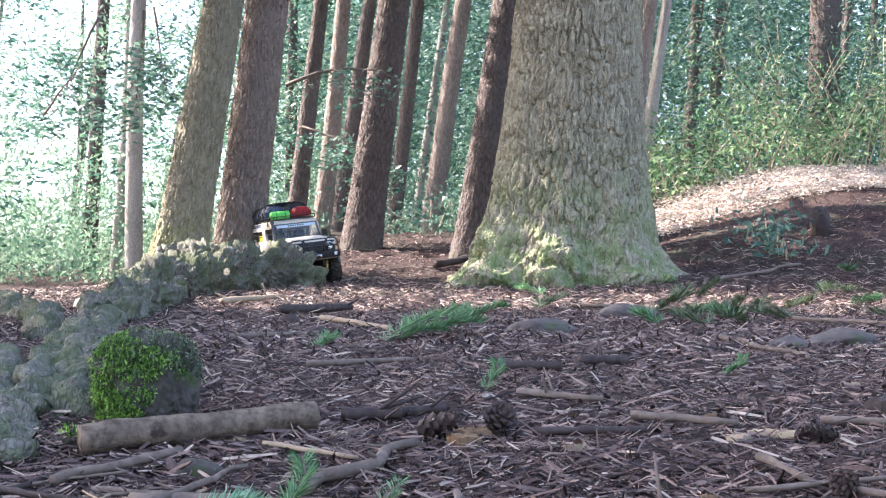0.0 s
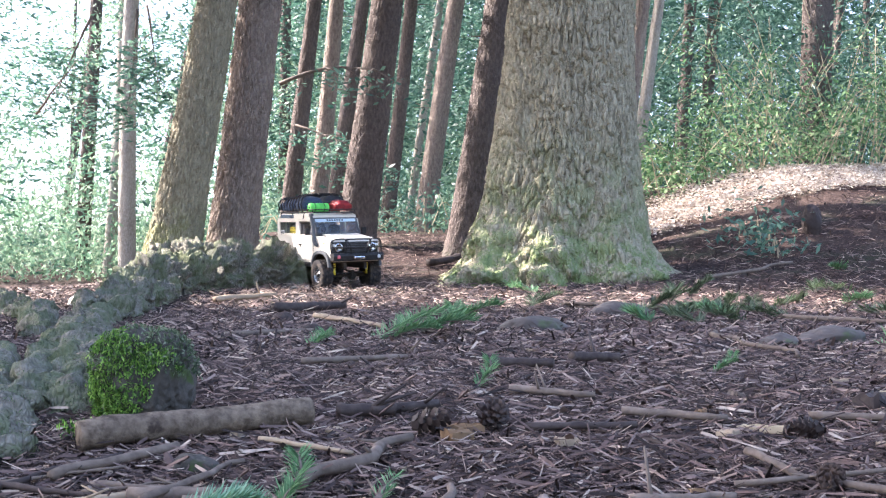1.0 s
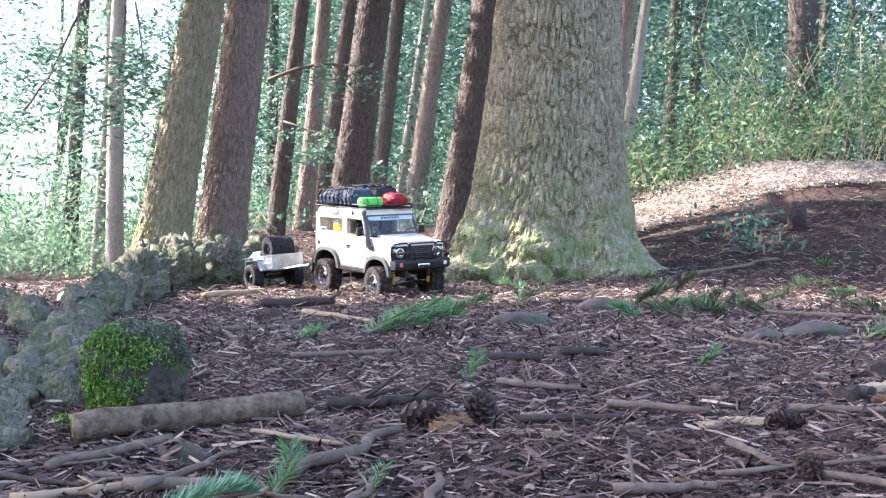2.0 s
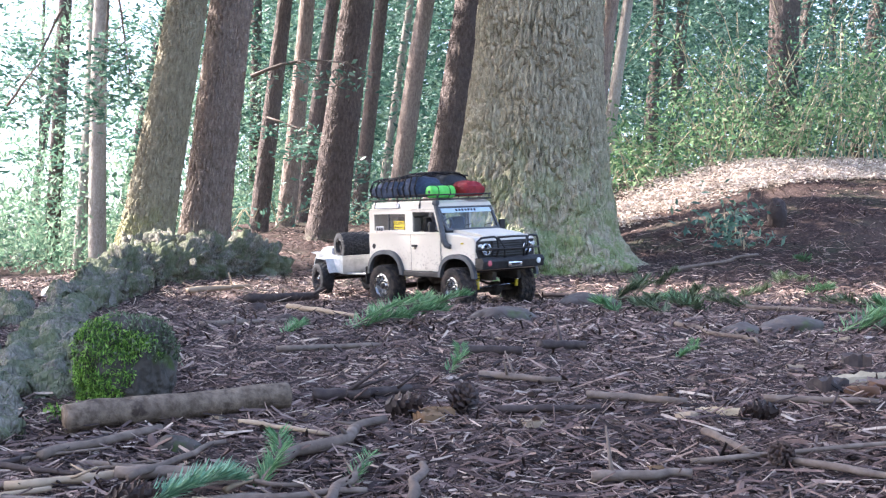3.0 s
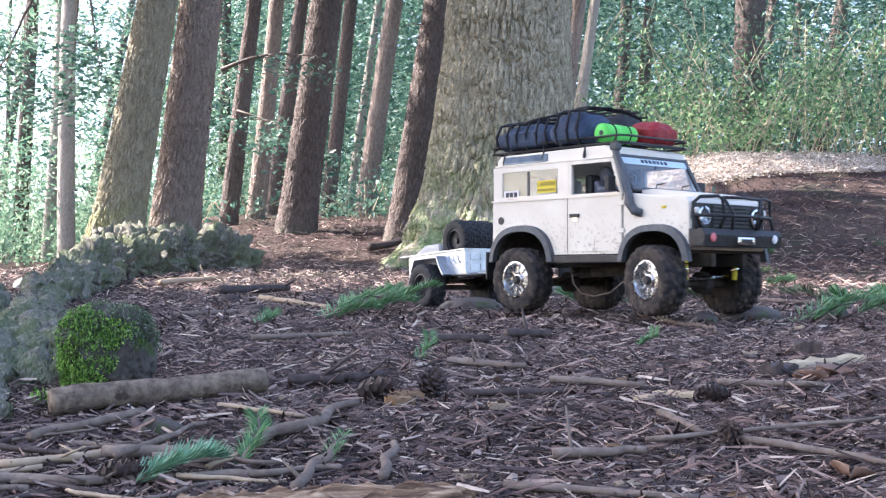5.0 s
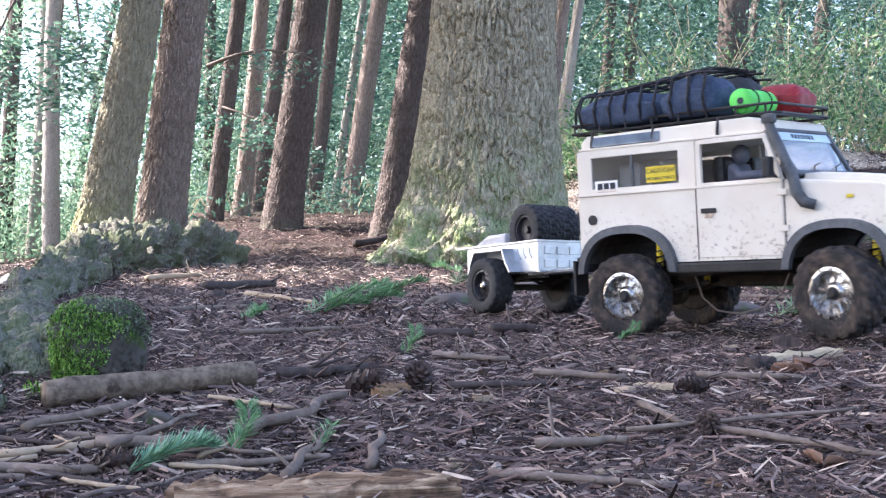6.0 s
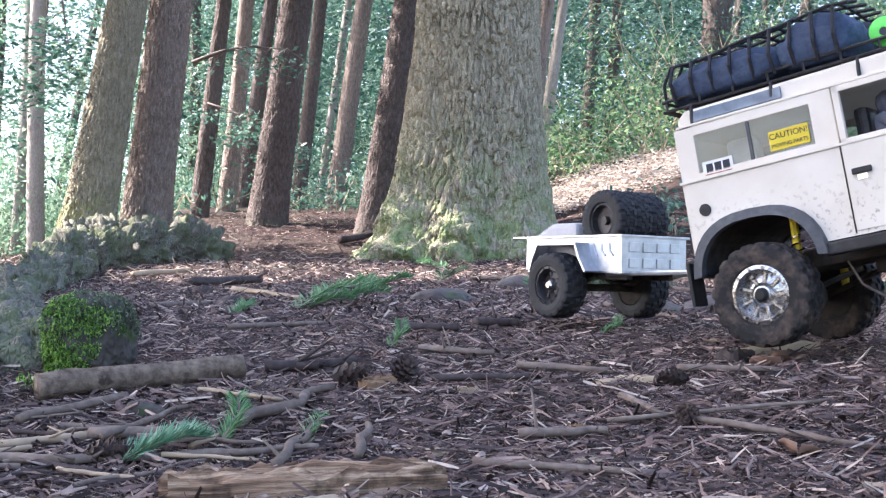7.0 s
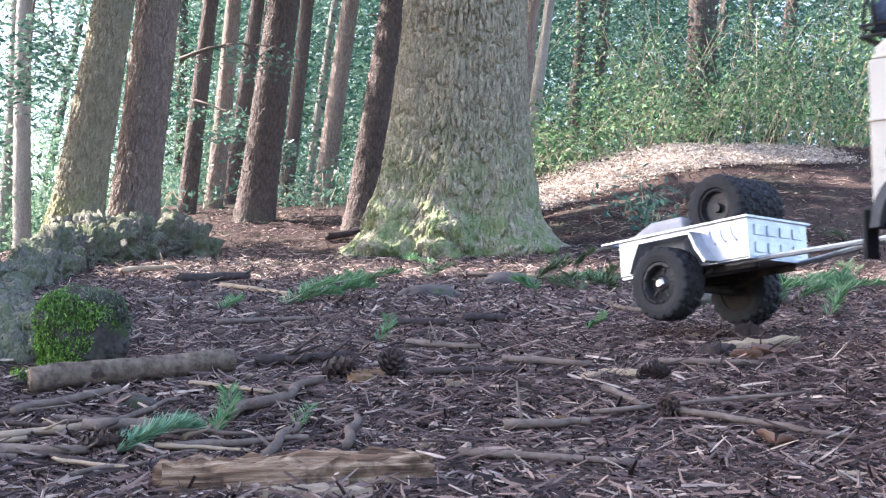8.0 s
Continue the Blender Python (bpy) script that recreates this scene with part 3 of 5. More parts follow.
DOLL = grainy("doll_plastic", (0.10, 0.11, 0.15), (0.14, 0.15, 0.19), 100, 0.6, 0.2, 0.0005)
GLASS = glass_material("window_glass", (0.86, 0.93, 0.97))
TARP = grainy("grey_tarpaulin", (0.42, 0.41, 0.42), (0.55, 0.54, 0.55), 60, 0.45, 0.3, 0.001)


def tyre_mesh(bm, r, w, lugs):
    """A rounded tyre with a bead hole; its tread stands out in staggered blocks."""
    ri, step = r * 0.56, 6
    segs = lugs * step
    # radius, place across, block row (-1: no block), block height
    prof = [(ri, -0.40, -1), (ri * 1.06, -0.5, -1), (r * 0.76, -0.53, -1), (r * 0.86, -0.515, 0), (r * 0.93, -0.47, 0), (r * 0.955, -0.27, 0), (r * 0.955, -0.235, -1), (r * 0.957, -0.20, 1), (r * 0.957, -0.02, 1), (r * 0.957, 0.0, -1), (r * 0.957, 0.03, 2), (r * 0.957, 0.20, 2), (r * 0.955, 0.235, -1), (r * 0.955, 0.27, 3), (r * 0.93, 0.47, 3), (r * 0.86, 0.515, 3), (r * 0.76, 0.53, -1), (ri * 1.06, 0.5, -1), (ri, 0.40, -1)]
    rings = []
    for q, y, row in prof:
        ring = []
        for k in range(segs):
            a = 2 * math.pi * k / segs
            up = row >= 0 and (k + (0, 3, 1, 3)[row]) % step < (4 if row in (0, 3) else 3)
            q1 = q + (0.045 * r if up else 0.0)
            ring.append(bm.verts.new((q1 * math.cos(a), y * w, q1 * math.sin(a))))
        rings.append(ring)
    rings.append(rings[0])
    for a, b in zip(rings, rings[1:]):
        for k in range(segs):
            j = (k + 1) % segs
            bm.faces.new((a[k], a[j], b[j], b[k]))


def wheel(parent, at, r, w, rim_mat, side, lugs=20, spokes=9):
    """wheel > tyre, rim, hub, holes; side -1 shows the outer face towards -y."""
    bm = bmesh.new()
    tyre_mesh(bm, r, w, lugs)
    tyre = part("tyre", bm, CLEAN_RUBBER if rim_mat is DARK_RIM else RUBBER)
    hub = new("wheel")
    hub.parent = parent
    hub.matrix_basis = pose(*at)
    tyre.parent = hub
    ri, f = r * 0.575, side * w
    bm = bmesh.new()
    prof = [(ri * 0.99, -f * 0.42), (ri * 0.99, f * 0.46), (ri * 0.86, f * 0.48), (ri * 0.80, f * 0.40), (ri * 0.72, f * 0.20), (ri * 0.42, f * 0.26), (ri * 0.30, f * 0.34), (ri * 0.12, f * 0.36)]
    lathe(bm, prof, 36)
    for i in range(spokes):
        m = pose(0, 0, 0, 0, 360 * i / spokes, 0)
        box(bm, ri * 0.32, ri * 0.80, f * 0.24 - 0.0015, f * 0.24 + 0.003, -ri * 0.075, ri * 0.075, 0.0010, m, 1)
    for i in range(12):
        a = 2 * math.pi * i / 12
        lathe(bm, [(ri * 0.045, -0.0015), (ri * 0.045, 0.0015)], 6, pose(ri * 0.91 * math.cos(a), f * 0.49, ri * 0.91 * math.sin(a)))
    bmesh.ops.recalc_face_normals(bm, faces=bm.faces)
    part("rim", bm, rim_mat, hub, smooth=False)
    bm = bmesh.new()
    lathe(bm, [(ri * 0.24, f * 0.30), (ri * 0.24, f * 0.40), (ri * 0.15, f * 0.47), (ri * 0.05, f * 0.47)], 12)
    bmesh.ops.recalc_face_normals(bm, faces=bm.faces)
    part("hub_cap", bm, BLACK if rim_mat is CHROME_RIM else CHROME, hub)
    # added dark disc that covers the rim's sky reflection on the inner side
    bm = bmesh.new()
    lathe(bm, [(ri * 1.0, -f * 0.44), (ri * 0.98, -f * 0.47), (ri * 0.2, -f * 0.45)], 24)
    bmesh.ops.recalc_face_normals(bm, faces=bm.faces)
    part("rim_back_cover", bm, CHASSIS, hub)
    return hub


def arch_points(cx, cz, r, a0, a1, n):
    """An arch with a flattened top, squarer than a circle."""
    out = []
    for i in range(n + 1):
        a = radians(a0 + (a1 - a0) * i / n)
        c, d = math.cos(a), math.sin(a)
        out.append((cx + r * math.copysign(abs(c) ** 0.8, c), cz + r * abs(d) ** 0.8))
    return out


ARCHES = ((0.0, 0.074, 0.066), (0.275, 0.074, 0.060))


def body_shell(car):
    sill = 0.098
    pts = [(-0.072, 0.108), (-0.072, 0.19), (0.226, 0.19), (0.330, 0.180), (0.338, 0.172), (0.338, 0.106)]
    for cx, cz, r in reversed(ARCHES):
        a = math.degrees(math.asin(((sill - cz) / r) ** 1.25))
        pts += arch_points(cx, cz, r, a, 180 - a, 12)
    bm = bmesh.new()
    prism(bm, pts, -0.095, 0.095, 0.0)
    es = [e for e in bm.edges if all(v.co.z > 0.16 for v in e.verts) or all(v.co.x < -0.07 for v in e.verts) or all(v.co.x > 0.335 for v in e.verts)]
    bmesh.ops.bevel(bm, geom=es, offset=0.004, segments=3, affect="EDGES", profile=0.6)
    for f in bm.faces:
        c = f.calc_center_median()
        if abs(f.normal.y) < 0.5 and c.z < 0.143 and -0.069 < c.x < 0.334:
            f.material_index = 1
    shell = part("lower_body", bm, [PAINT, CHASSIS], car)
    # bonnet with a raised middle
    bm = bmesh.new()
    prism(bm, [(0.226, 0.188), (0.226, 0.196), (0.25, 0.1965), (0.322, 0.187), (0.332, 0.183), (0.332, 0.178)], -0.066, 0.066, 0.0025)
    part("bonnet", bm, PAINT, car)
    return shell


def flares(car):
    for cx, cz, r in ARCHES:
        for s in (-1, 1):
            bm = bmesh.new()
            ins, out = arch_points(cx, cz, r - 0.003, 8, 172, 16), arch_points(cx, cz, r + 0.0075, 6, 174, 16)
            rows = []
            for (a, b), (c, d) in zip(ins, out):
                rows.append([bm.verts.new((a, s * 0.094, b)), bm.verts.new((a, s * 0.1045, b)), bm.verts.new((c - 0.1 * (c - a), s * 0.1035, d - 0.1 * (d - b))), bm.verts.new((c, s * 0.094, d))])
            for p, q in zip(rows, rows[1:]):
                for k in range(4):
                    j = (k + 1) % 4
                    bm.faces.new((p[k], p[j], q[j], q[k]))
            bm.faces.new(rows[0][::-1]), bm.faces.new(rows[-1])
            bmesh.ops.recalc_face_normals(bm, faces=bm.faces)
            part("wheel_arch_flare", bm, GREY_PLASTIC, car)


def text_mesh(words, size, mat, parent, m, name="lettering"):
    cu = bpy.data.curves.new(name, "FONT")
    cu.body, cu.size, cu.extrude, cu.align_x, cu.align_y = words, size, 0.0002, "CENTER", "CENTER"
    tmp = bpy.data.objects.new(name, cu)
    scene.collection.objects.link(tmp)
    me = bpy.data.meshes.new_from_object(tmp.evaluated_get(bpy.context.evaluated_depsgraph_get()))
    bpy.data.objects.remove(tmp)
    ob = place_mesh(name, me, mat, parent)
    ob.matrix_basis = m
    return ob


def side_box(name, x0, x1, z0, z1, y, thick, mat, parent, bevel=0.001, label=""):
    """A thin panel on a side of the body; y is its outer face."""
    s = 1 if y > 0 else -1
    ya, yb = sorted((y, y - s * thick))
    return part(name, box(bmesh.new(), x0, x1, ya, yb, z0, z1, bevel), mat, parent, label)


def cabin(car):
    roof = bmesh.new()
    prism(roof, [(-0.070, 0.236), (-0.068, 0.258), (-0.058, 0.266), (0.17, 0.268), (0.192, 0.262), (0.196, 0.252), (0.19, 0.247), (-0.06, 0.240)], -0.087, 0.087, 0.003)
    roof = part("roof", roof, PAINT, car)
    bm = bmesh.new()
    box(bm, -0.071, -0.064, -0.090, 0.090, 0.188, 0.242, 0.002)
    part("rear_panel", bm, PAINT, car)
    for s in (-1, 1):
        y = s * 0.0925
        # frame of the rear side window, of the door, and the pillars
        bm = bmesh.new()
        for x0, x1, z0, z1 in ((-0.072, -0.050, 0.188, 0.246), (-0.052, 0.078, 0.188, 0.196), (-0.052, 0.078, 0.236, 0.247), (0.076, 0.100, 0.188, 0.247)):
            box(bm, x0, x1, *sorted((y, y - s * 0.006)), z0, z1, 0.0008, None, 1)
        part("side_panel", bm, PAINT, car)
        win = part("side_window", box(bmesh.new(), -0.052, 0.078, *sorted((y - s * 0.002, y - s * 0.003)), 0.194, 0.238), GLASS, car)
        win.visible_shadow = False
        part("window_divider", box(bmesh.new(), 0.008, 0.011, *sorted((y - s * 0.0005, y - s * 0.004)), 0.195, 0.237), GREY_PLASTIC, win)
        # white and yellow stickers
        if s < 0:
            st = part("sticker", box(bmesh.new(), -0.046, -0.012, -0.0921, -0.0915, 0.190, 0.206, 0.0002), WHITE, car, "white sticker with dark bars")
            for i in range(3):
                part("bar", box(bmesh.new(), -0.042 + i * 0.0095, -0.0345 + i * 0.0095, -0.0925, -0.0920, 0.194, 0.203), INK, st)
            part("red_line", box(bmesh.new(), -0.044, -0.014, -0.0925, -0.0920, 0.1912, 0.1924), RED, st)
            ca = part("warning_sticker", box(bmesh.new(), 0.030, 0.072, -0.0921, -0.0915, 0.199, 0.219, 0.0002), YELLOW, car, "yellow warning sticker")
            text_mesh("CAUTION!", 0.0085, INK, ca, pose(0.051, -0.0924, 0.213, 90))
            text_mesh("MOVING PARTS", 0.0055, INK, ca, pose(0.051, -0.0924, 0.2035, 90))
        # door: lower skin, window frame
        bm = bmesh.new()
        box(bm, 0.1015, 0.2125, *sorted((s * 0.0962, s * 0.0945)), 0.102, 0.188, 0.0006, None, 1)
        for x0, x1, z0, z1 in ((0.1015, 0.108, 0.187, 0.246), (0.1015, 0.195, 0.240, 0.246), (0.1015, 0.2125, 0.186, 0.193)):
            box(bm, x0, x1, *sorted((s * 0.0945, s * 0.0885)), z0, z1, 0.0006, None, 1)
        prism(bm, [(0.2125, 0.190), (0.2065, 0.190), (0.189, 0.243), (0.195, 0.243)], *sorted((s * 0.0945, s * 0.0885)))
        door = part("door", bm, PAINT, car)
        part("door_handle", box(bmesh.new(), 0.108, 0.127, *sorted((s * 0.1, s * 0.096)), 0.156, 0.162, 0.001), BLACK, door)
        part("handle_recess", box(bmesh.new(), 0.112, 0.122, *sorted((s * 0.0968, s * 0.096)), 0.150, 0.157, 0.0003), CHROME, door)
        for z in (0.13, 0.172):
            part("hinge", box(bmesh.new(), 0.207, 0.219, *sorted((s * 0.0985, s * 0.0955)), z, z + 0.007, 0.0008), PAINT, door)
        part("waist_moulding", box(bmesh.new(), -0.073, 0.213, *sorted((s * 0.0972, s * 0.094)), 0.1868, 0.1898, 0.0006), PAINT, car)
        part("roof_gutter", box(bmesh.new(), -0.068, 0.192, *sorted((s * 0.0935, s * 0.086)), 0.2465, 0.2495, 0.0008), PAINT, car)
        m = Matrix.Translation((0, s * 0.0880, 0.2565)) @ pose(0, 0, 0, s * 18)
        part("roof_window", box(bmesh.new(), -0.048, 0.05, -0.002, 0.002, -0.0065, 0.0065, 0.001, m), GLASS_DARK, roof, "long tinted window in the roof edge")
        part("seam", box(bmesh.new(), 0.0995, 0.1012, *sorted((s * 0.0953, s * 0.094)), 0.1, 0.19), CHASSIS, car)
        part("seam", box(bmesh.new(), 0.2135, 0.2150, *sorted((s * 0.0953, s * 0.094)), 0.1, 0.19), CHASSIS, car)
        lathe(bm := bmesh.new(), [(0.0065, -0.001), (0.0065, 0.0012), (0.005, 0.0016)], 16, pose(-0.050, s * 0.0955, 0.156))
        bmesh.ops.recalc_face_normals(bm, faces=bm.faces)
        part("fuel_cap", bm, BLACK, car)
        part("side_marker", box(bmesh.new(), 0.288, 0.296, *sorted((s * 0.097, s * 0.0945)), 0.164, 0.168, 0.0008), YELLOW, car, "amber side marker")
        part("rock_slider", box(bmesh.new(), 0.066, 0.215, *sorted((s * 0.1, s * 0.084)), 0.084, 0.0965, 0.002), BLACK, car)
        # mirror
        mi = part("mirror", box(bmesh.new(), 0.200, 0.208, *sorted((s * 0.122, s * 0.104)), 0.193, 0.217, 0.002), BLACK, car)
        part("mirror_arm", tube(bmesh.new(), [(0.206, s * 0.095, 0.193), (0.205, s * 0.105, 0.198), (0.204, s * 0.112, 0.2)], 0.0015, 6), BLACK, mi)
    # windscreen
    top, foot = Vector((0.193, 0, 0.252)), Vector((0.226, 0, 0.194))
    tilt = math.degrees(math.atan2(foot.x - top.x, top.z - foot.z))
    mid, half = (top + foot) / 2, (top - foot).length / 2
    m = Matrix.Translation(mid) @ pose(0, 0, 0, 0, -tilt, 0)
    bm = bmesh.new()
    for y0, y1, z0, z1 in ((-0.087, 0.087, half - 0.005, half), (-0.087, 0.087, -half, -half + 0.006), (-0.087, -0.080, -half, half), (0.080, 0.087, -half, half)):
        box(bm, -0.003, 0.003, y0, y1, z0, z1, 0.0008, m, 1)
    fr = part("windscreen_frame", bm, GREY_PLASTIC, car)
    ws = part("windscreen", box(bmesh.new(), -0.0008, 0.0008, -0.082, 0.082, -half + 0.004, half - 0.003, 0, m), GLASS, car)
    ws.visible_shadow = False
    bn = part("sun_strip", box(bmesh.new(), 0.0009, 0.0013, -0.080, 0.080, half - 0.017, half - 0.005, 0, m), BANNER, ws, "pale blue strip with dark bars")
    for i in range(7):
        part("bar", box(bmesh.new(), 0.0013, 0.0016, -0.034 + i * 0.0097, -0.0275 + i * 0.0097, half - 0.0135, half - 0.0075, 0, m), INK, bn)
    for y in (-0.03, 0.035):
        part("wiper", tube(bmesh.new(), [m @ Vector((0.002, y, -half + 0.004)), m @ Vector((0.003, y + 0.006, -half + 0.012)), m @ Vector((0.002, y + 0.03, -half + 0.017))], 0.001, 5), BLACK, ws)
    # inside: seats, wheel, doll
    for y in (-0.042, 0.042):
        part("front_seat", box(bmesh.new(), 0.108, 0.123, y - 0.022, y + 0.022, 0.19, 0.226, 0.006), BLACK, car)
        for x in (-0.034, 0.030):
            part("rear_seat", box(bmesh.new(), x, x + 0.034, y - 0.012, y + 0.012, 0.19, 0.229, 0.007), SEAT, car)
    part("dashboard", box(bmesh.new(), 0.196, 0.222, -0.083, 0.083, 0.188, 0.199, 0.003), BLACK, car)
    bm = bmesh.new()
    ring = [(0.183 + 0.006 * math.sin(a), -0.046 + 0.015 * math.cos(a), 0.209 + 0.014 * math.sin(a)) for a in [2 * math.pi * k / 18 for k in range(19)]]
    tube(bm, ring, 0.0018, 6)
    tube(bm, [(0.197, -0.046, 0.2), (0.183, -0.046, 0.209)], 0.002, 6)
    part("steering_wheel", bm, GREY_PLASTIC, car)
    bm = bmesh.new()
    box(bm, 0.126, 0.144, -0.064, -0.026, 0.188, 0.216, 0.008)
    tube(bm, [(0.136, -0.064, 0.211), (0.146, -0.069, 0.2), (0.168, -0.062, 0.2), (0.18, -0.056, 0.206)], [0.006, 0.0055, 0.005, 0.004], 8)
    lathe(bm, [(0.003, -0.0125), (0.0095, -0.008), (0.0115, 0.0), (0.0095, 0.008), (0.003, 0.0125)], 14, pose(0.138, -0.045, 0.226, 90))
    bmesh.ops.recalc_face_normals(bm, faces=bm.faces)
    part("doll", bm, DOLL, car, "small plain plastic doll at the wheel", True)


def front_end(car):
    bm = bmesh.new()
    prism(bm, [(0.338, 0.108), (0.338, 0.133), (0.362, 0.133), (0.368, 0.124), (0.364, 0.106)], -0.098, 0.098, 0.002)
    bumper = part("bumper", bm, BLACK, car)
    part("light_panel", box(bmesh.new(), 0.3375, 0.3405, -0.089, 0.089, 0.128, 0.171, 0.001), BLACK, car)
    gr = part("grille", box(bmesh.new(), 0.340, 0.342, -0.046, 0.046, 0.134, 0.171, 0.0008), BLACK, car)
    for i in range(6):
        part("slat", box(bmesh.new(), 0.342, 0.3445, -0.045, 0.045, 0.137 + i * 0.0056, 0.1395 + i * 0.0056, 0.0005), GREY_PLASTIC, gr)
    for s in (-1, 1):
        bm = bmesh.new()
        lathe(bm, [(0.0145, -0.004), (0.0155, 0.002), (0.0125, 0.003)], 20, pose(0.342, s * 0.066, 0.151, 0, 0, -90))
        bmesh.ops.recalc_face_normals(bm, faces=bm.faces)
        hl = part("headlight", bm, CHROME, car)
        bm = bmesh.new()
        lathe(bm, [(0.0125, 0.0), (0.0115, 0.003), (0.007, 0.0052), (0.002, 0.006)], 20, pose(0.344, s * 0.066, 0.151, 0, 0, -90))
        bmesh.ops.recalc_face_normals(bm, faces=bm.faces)
        part("lens", bm, LENS, hl, smooth=True)
        bm = bmesh.new()
        lathe(bm, [(0.0045, -0.002), (0.0045, 0.003), (0.003, 0.004)], 12, pose(0.342, s * 0.084, 0.160, 0, 0, -90))
        bmesh.ops.recalc_face_normals(bm, faces=bm.faces)
        part("side_lamp", bm, WHITE, car)
        bm = bmesh.new()
        lathe(bm, [(0.0065, -0.002), (0.0065, 0.004), (0.004, 0.005)], 14, pose(0.364, s * 0.078, 0.120, 0, 0, -90))
        bmesh.ops.recalc_face_normals(bm, faces=bm.faces)
        part("fog_lamp", bm, PINK if s < 0 else WHITE, bumper)
        # bull bar: outer hoop round each lamp, and uprights
        q = s
        part("bull_bar_hoop", tube(bmesh.new(), [(0.356, q * 0.048, 0.132), (0.366, q * 0.048, 0.15), (0.362, q * 0.048, 0.176), (0.36, q * 0.056, 0.181), (0.352, q * 0.088, 0.179), (0.346, q * 0.097, 0.170), (0.346, q * 0.099, 0.150), (0.352, q * 0.097, 0.132)], 0.0026, 8), BLACK, bumper, smooth=True)
        part("bull_bar_stay", tube(bmesh.new(), [(0.366, q * 0.03, 0.132), (0.37, q * 0.032, 0.155), (0.362, q * 0.047, 0.18)], 0.0024, 8), BLACK, bumper, smooth=True)
    part("bull_bar_rail", tube(bmesh.new(), [(0.347, -0.098, 0.152), (0.362, -0.07, 0.152), (0.369, -0.04, 0.152), (0.369, 0.04, 0.152), (0.362, 0.07, 0.152), (0.347, 0.098, 0.152)], 0.0024, 8), BLACK, bumper, smooth=True)
    part("bull_bar_rail", tube(bmesh.new(), [(0.362, -0.047, 0.179), (0.364, 0.0, 0.18), (0.362, 0.047, 0.179)], 0.0024, 8), BLACK, bumper, smooth=True)
    bm = bmesh.new()
    box(bm, 0.366, 0.371, -0.022, 0.022, 0.110, 0.122, 0.004)
    fl = part("fairlead", bm, CHROME, bumper)
    part("slot", box(bmesh.new(), 0.370, 0.3718, -0.014, 0.014, 0.1135, 0.1185, 0.0005), BLACK, fl)
    # snorkel up the windscreen pillar
    bm = bmesh.new()
    tube(bm, [(0.252, -0.0975, 0.158), (0.240, -0.1, 0.162), (0.232, -0.1015, 0.174), (0.229, -0.101, 0.19), (0.215, -0.098, 0.222), (0.201, -0.095, 0.252), (0.199, -0.095, 0.262)], [0.006, 0.007, 0.0072, 0.0065, 0.006, 0.0058, 0.0056], 10)
    sn = part("snorkel", bm, GREY_PLASTIC, car, smooth=True)
    part("snorkel_head", box(bmesh.new(), 0.192, 0.208, -0.102, -0.089, 0.256, 0.268, 0.004), GREY_PLASTIC, sn)
    # rear: lamp cluster, tow bar
    for s in (-1, 1):
        for z, mat in ((0.165, PINK), (0.148, YELLOW)):
            bm = bmesh.new()
            lathe(bm, [(0.006, -0.002), (0.006, 0.002), (0.004, 0.003)], 12, pose(-0.073, s * 0.08, z, 0, 0, 90))
            bmesh.ops.recalc_face_normals(bm, faces=bm.faces)
            part("rear_lamp", bm, mat, car)
    part("rear_bumper", box(bmesh.new(), -0.082, -0.068, -0.09, 0.09, 0.088, 0.108, 0.002), BLACK, car)


def chassis(car):
    part("chassis_rail", box(bmesh.new(), -0.072, 0.34, -0.045, -0.033, 0.078, 0.098, 0.002), CHASSIS, car)
    part("chassis_rail", box(bmesh.new(), -0.072, 0.34, 0.033, 0.045, 0.078, 0.098, 0.002), CHASSIS, car)
    part("gearbox", box(bmesh.new(), 0.09, 0.19, -0.03, 0.03, 0.062, 0.1, 0.006), CHASSIS, car)
    for s in (-1, 1):
        part("mud_flap", box(bmesh.new(), -0.079, -0.075, *sorted((s * 0.074, s * 0.104)), 0.058, 0.104, 0.001), BLACK, car)
    part("loose_cable", tube(bmesh.new(), [(0.075, -0.06, 0.078), (0.088, -0.068, 0.052), (0.11, -0.074, 0.036), (0.14, -0.076, 0.032), (0.17, -0.074, 0.038), (0.192, -0.066, 0.056), (0.2, -0.06, 0.08)], 0.0013, 6), TWIG, car, "thin brown cable sagging under the sill")
    part("tow_hitch", box(bmesh.new(), -0.092, -0.07, -0.008, 0.008, 0.066, 0.082, 0.002), BLACK, car)
    for x in (0.0, 0.275):
        bm = bmesh.new()
        tube(bm, [(x, -0.085, 0.0535), (x, 0.085, 0.0535)], 0.007, 10)
        lathe(bm, [(0.006, -0.018), (0.017, -0.008), (0.017, 0.008), (0.006, 0.018)], 14, pose(x, 0.02, 0.0535))
        part("axle", bm, CHASSIS, car)
        for s in (-1, 1):
            e = 0.026 if x == 0 else 0.03
            sh = part("shock_absorber", tube(bmesh.new(), [(x + e, s * 0.062, 0.058), (x + e + 0.004, s * 0.066, 0.136)], 0.0045, 8), YELLOW, car, "yellow shock absorber")
            bm = bmesh.new()
            tube(bm, [(x + e + 0.004 * k / 60 + 0.0062 * math.cos(k * 0.62), s * (0.063 + 0.003 * k / 60) + 0.0062 * math.sin(k * 0.62), 0.068 + 0.045 * k / 60) for k in range(61)], 0.0011, 5)
            part("spring", bm, CHROME, sh)
            part("suspension_link", tube(bmesh.new(), [(x, s * 0.05, 0.05), (x + (0.08 if x == 0 else -0.08), s * 0.034, 0.07)], 0.003, 6), CHASSIS, car)
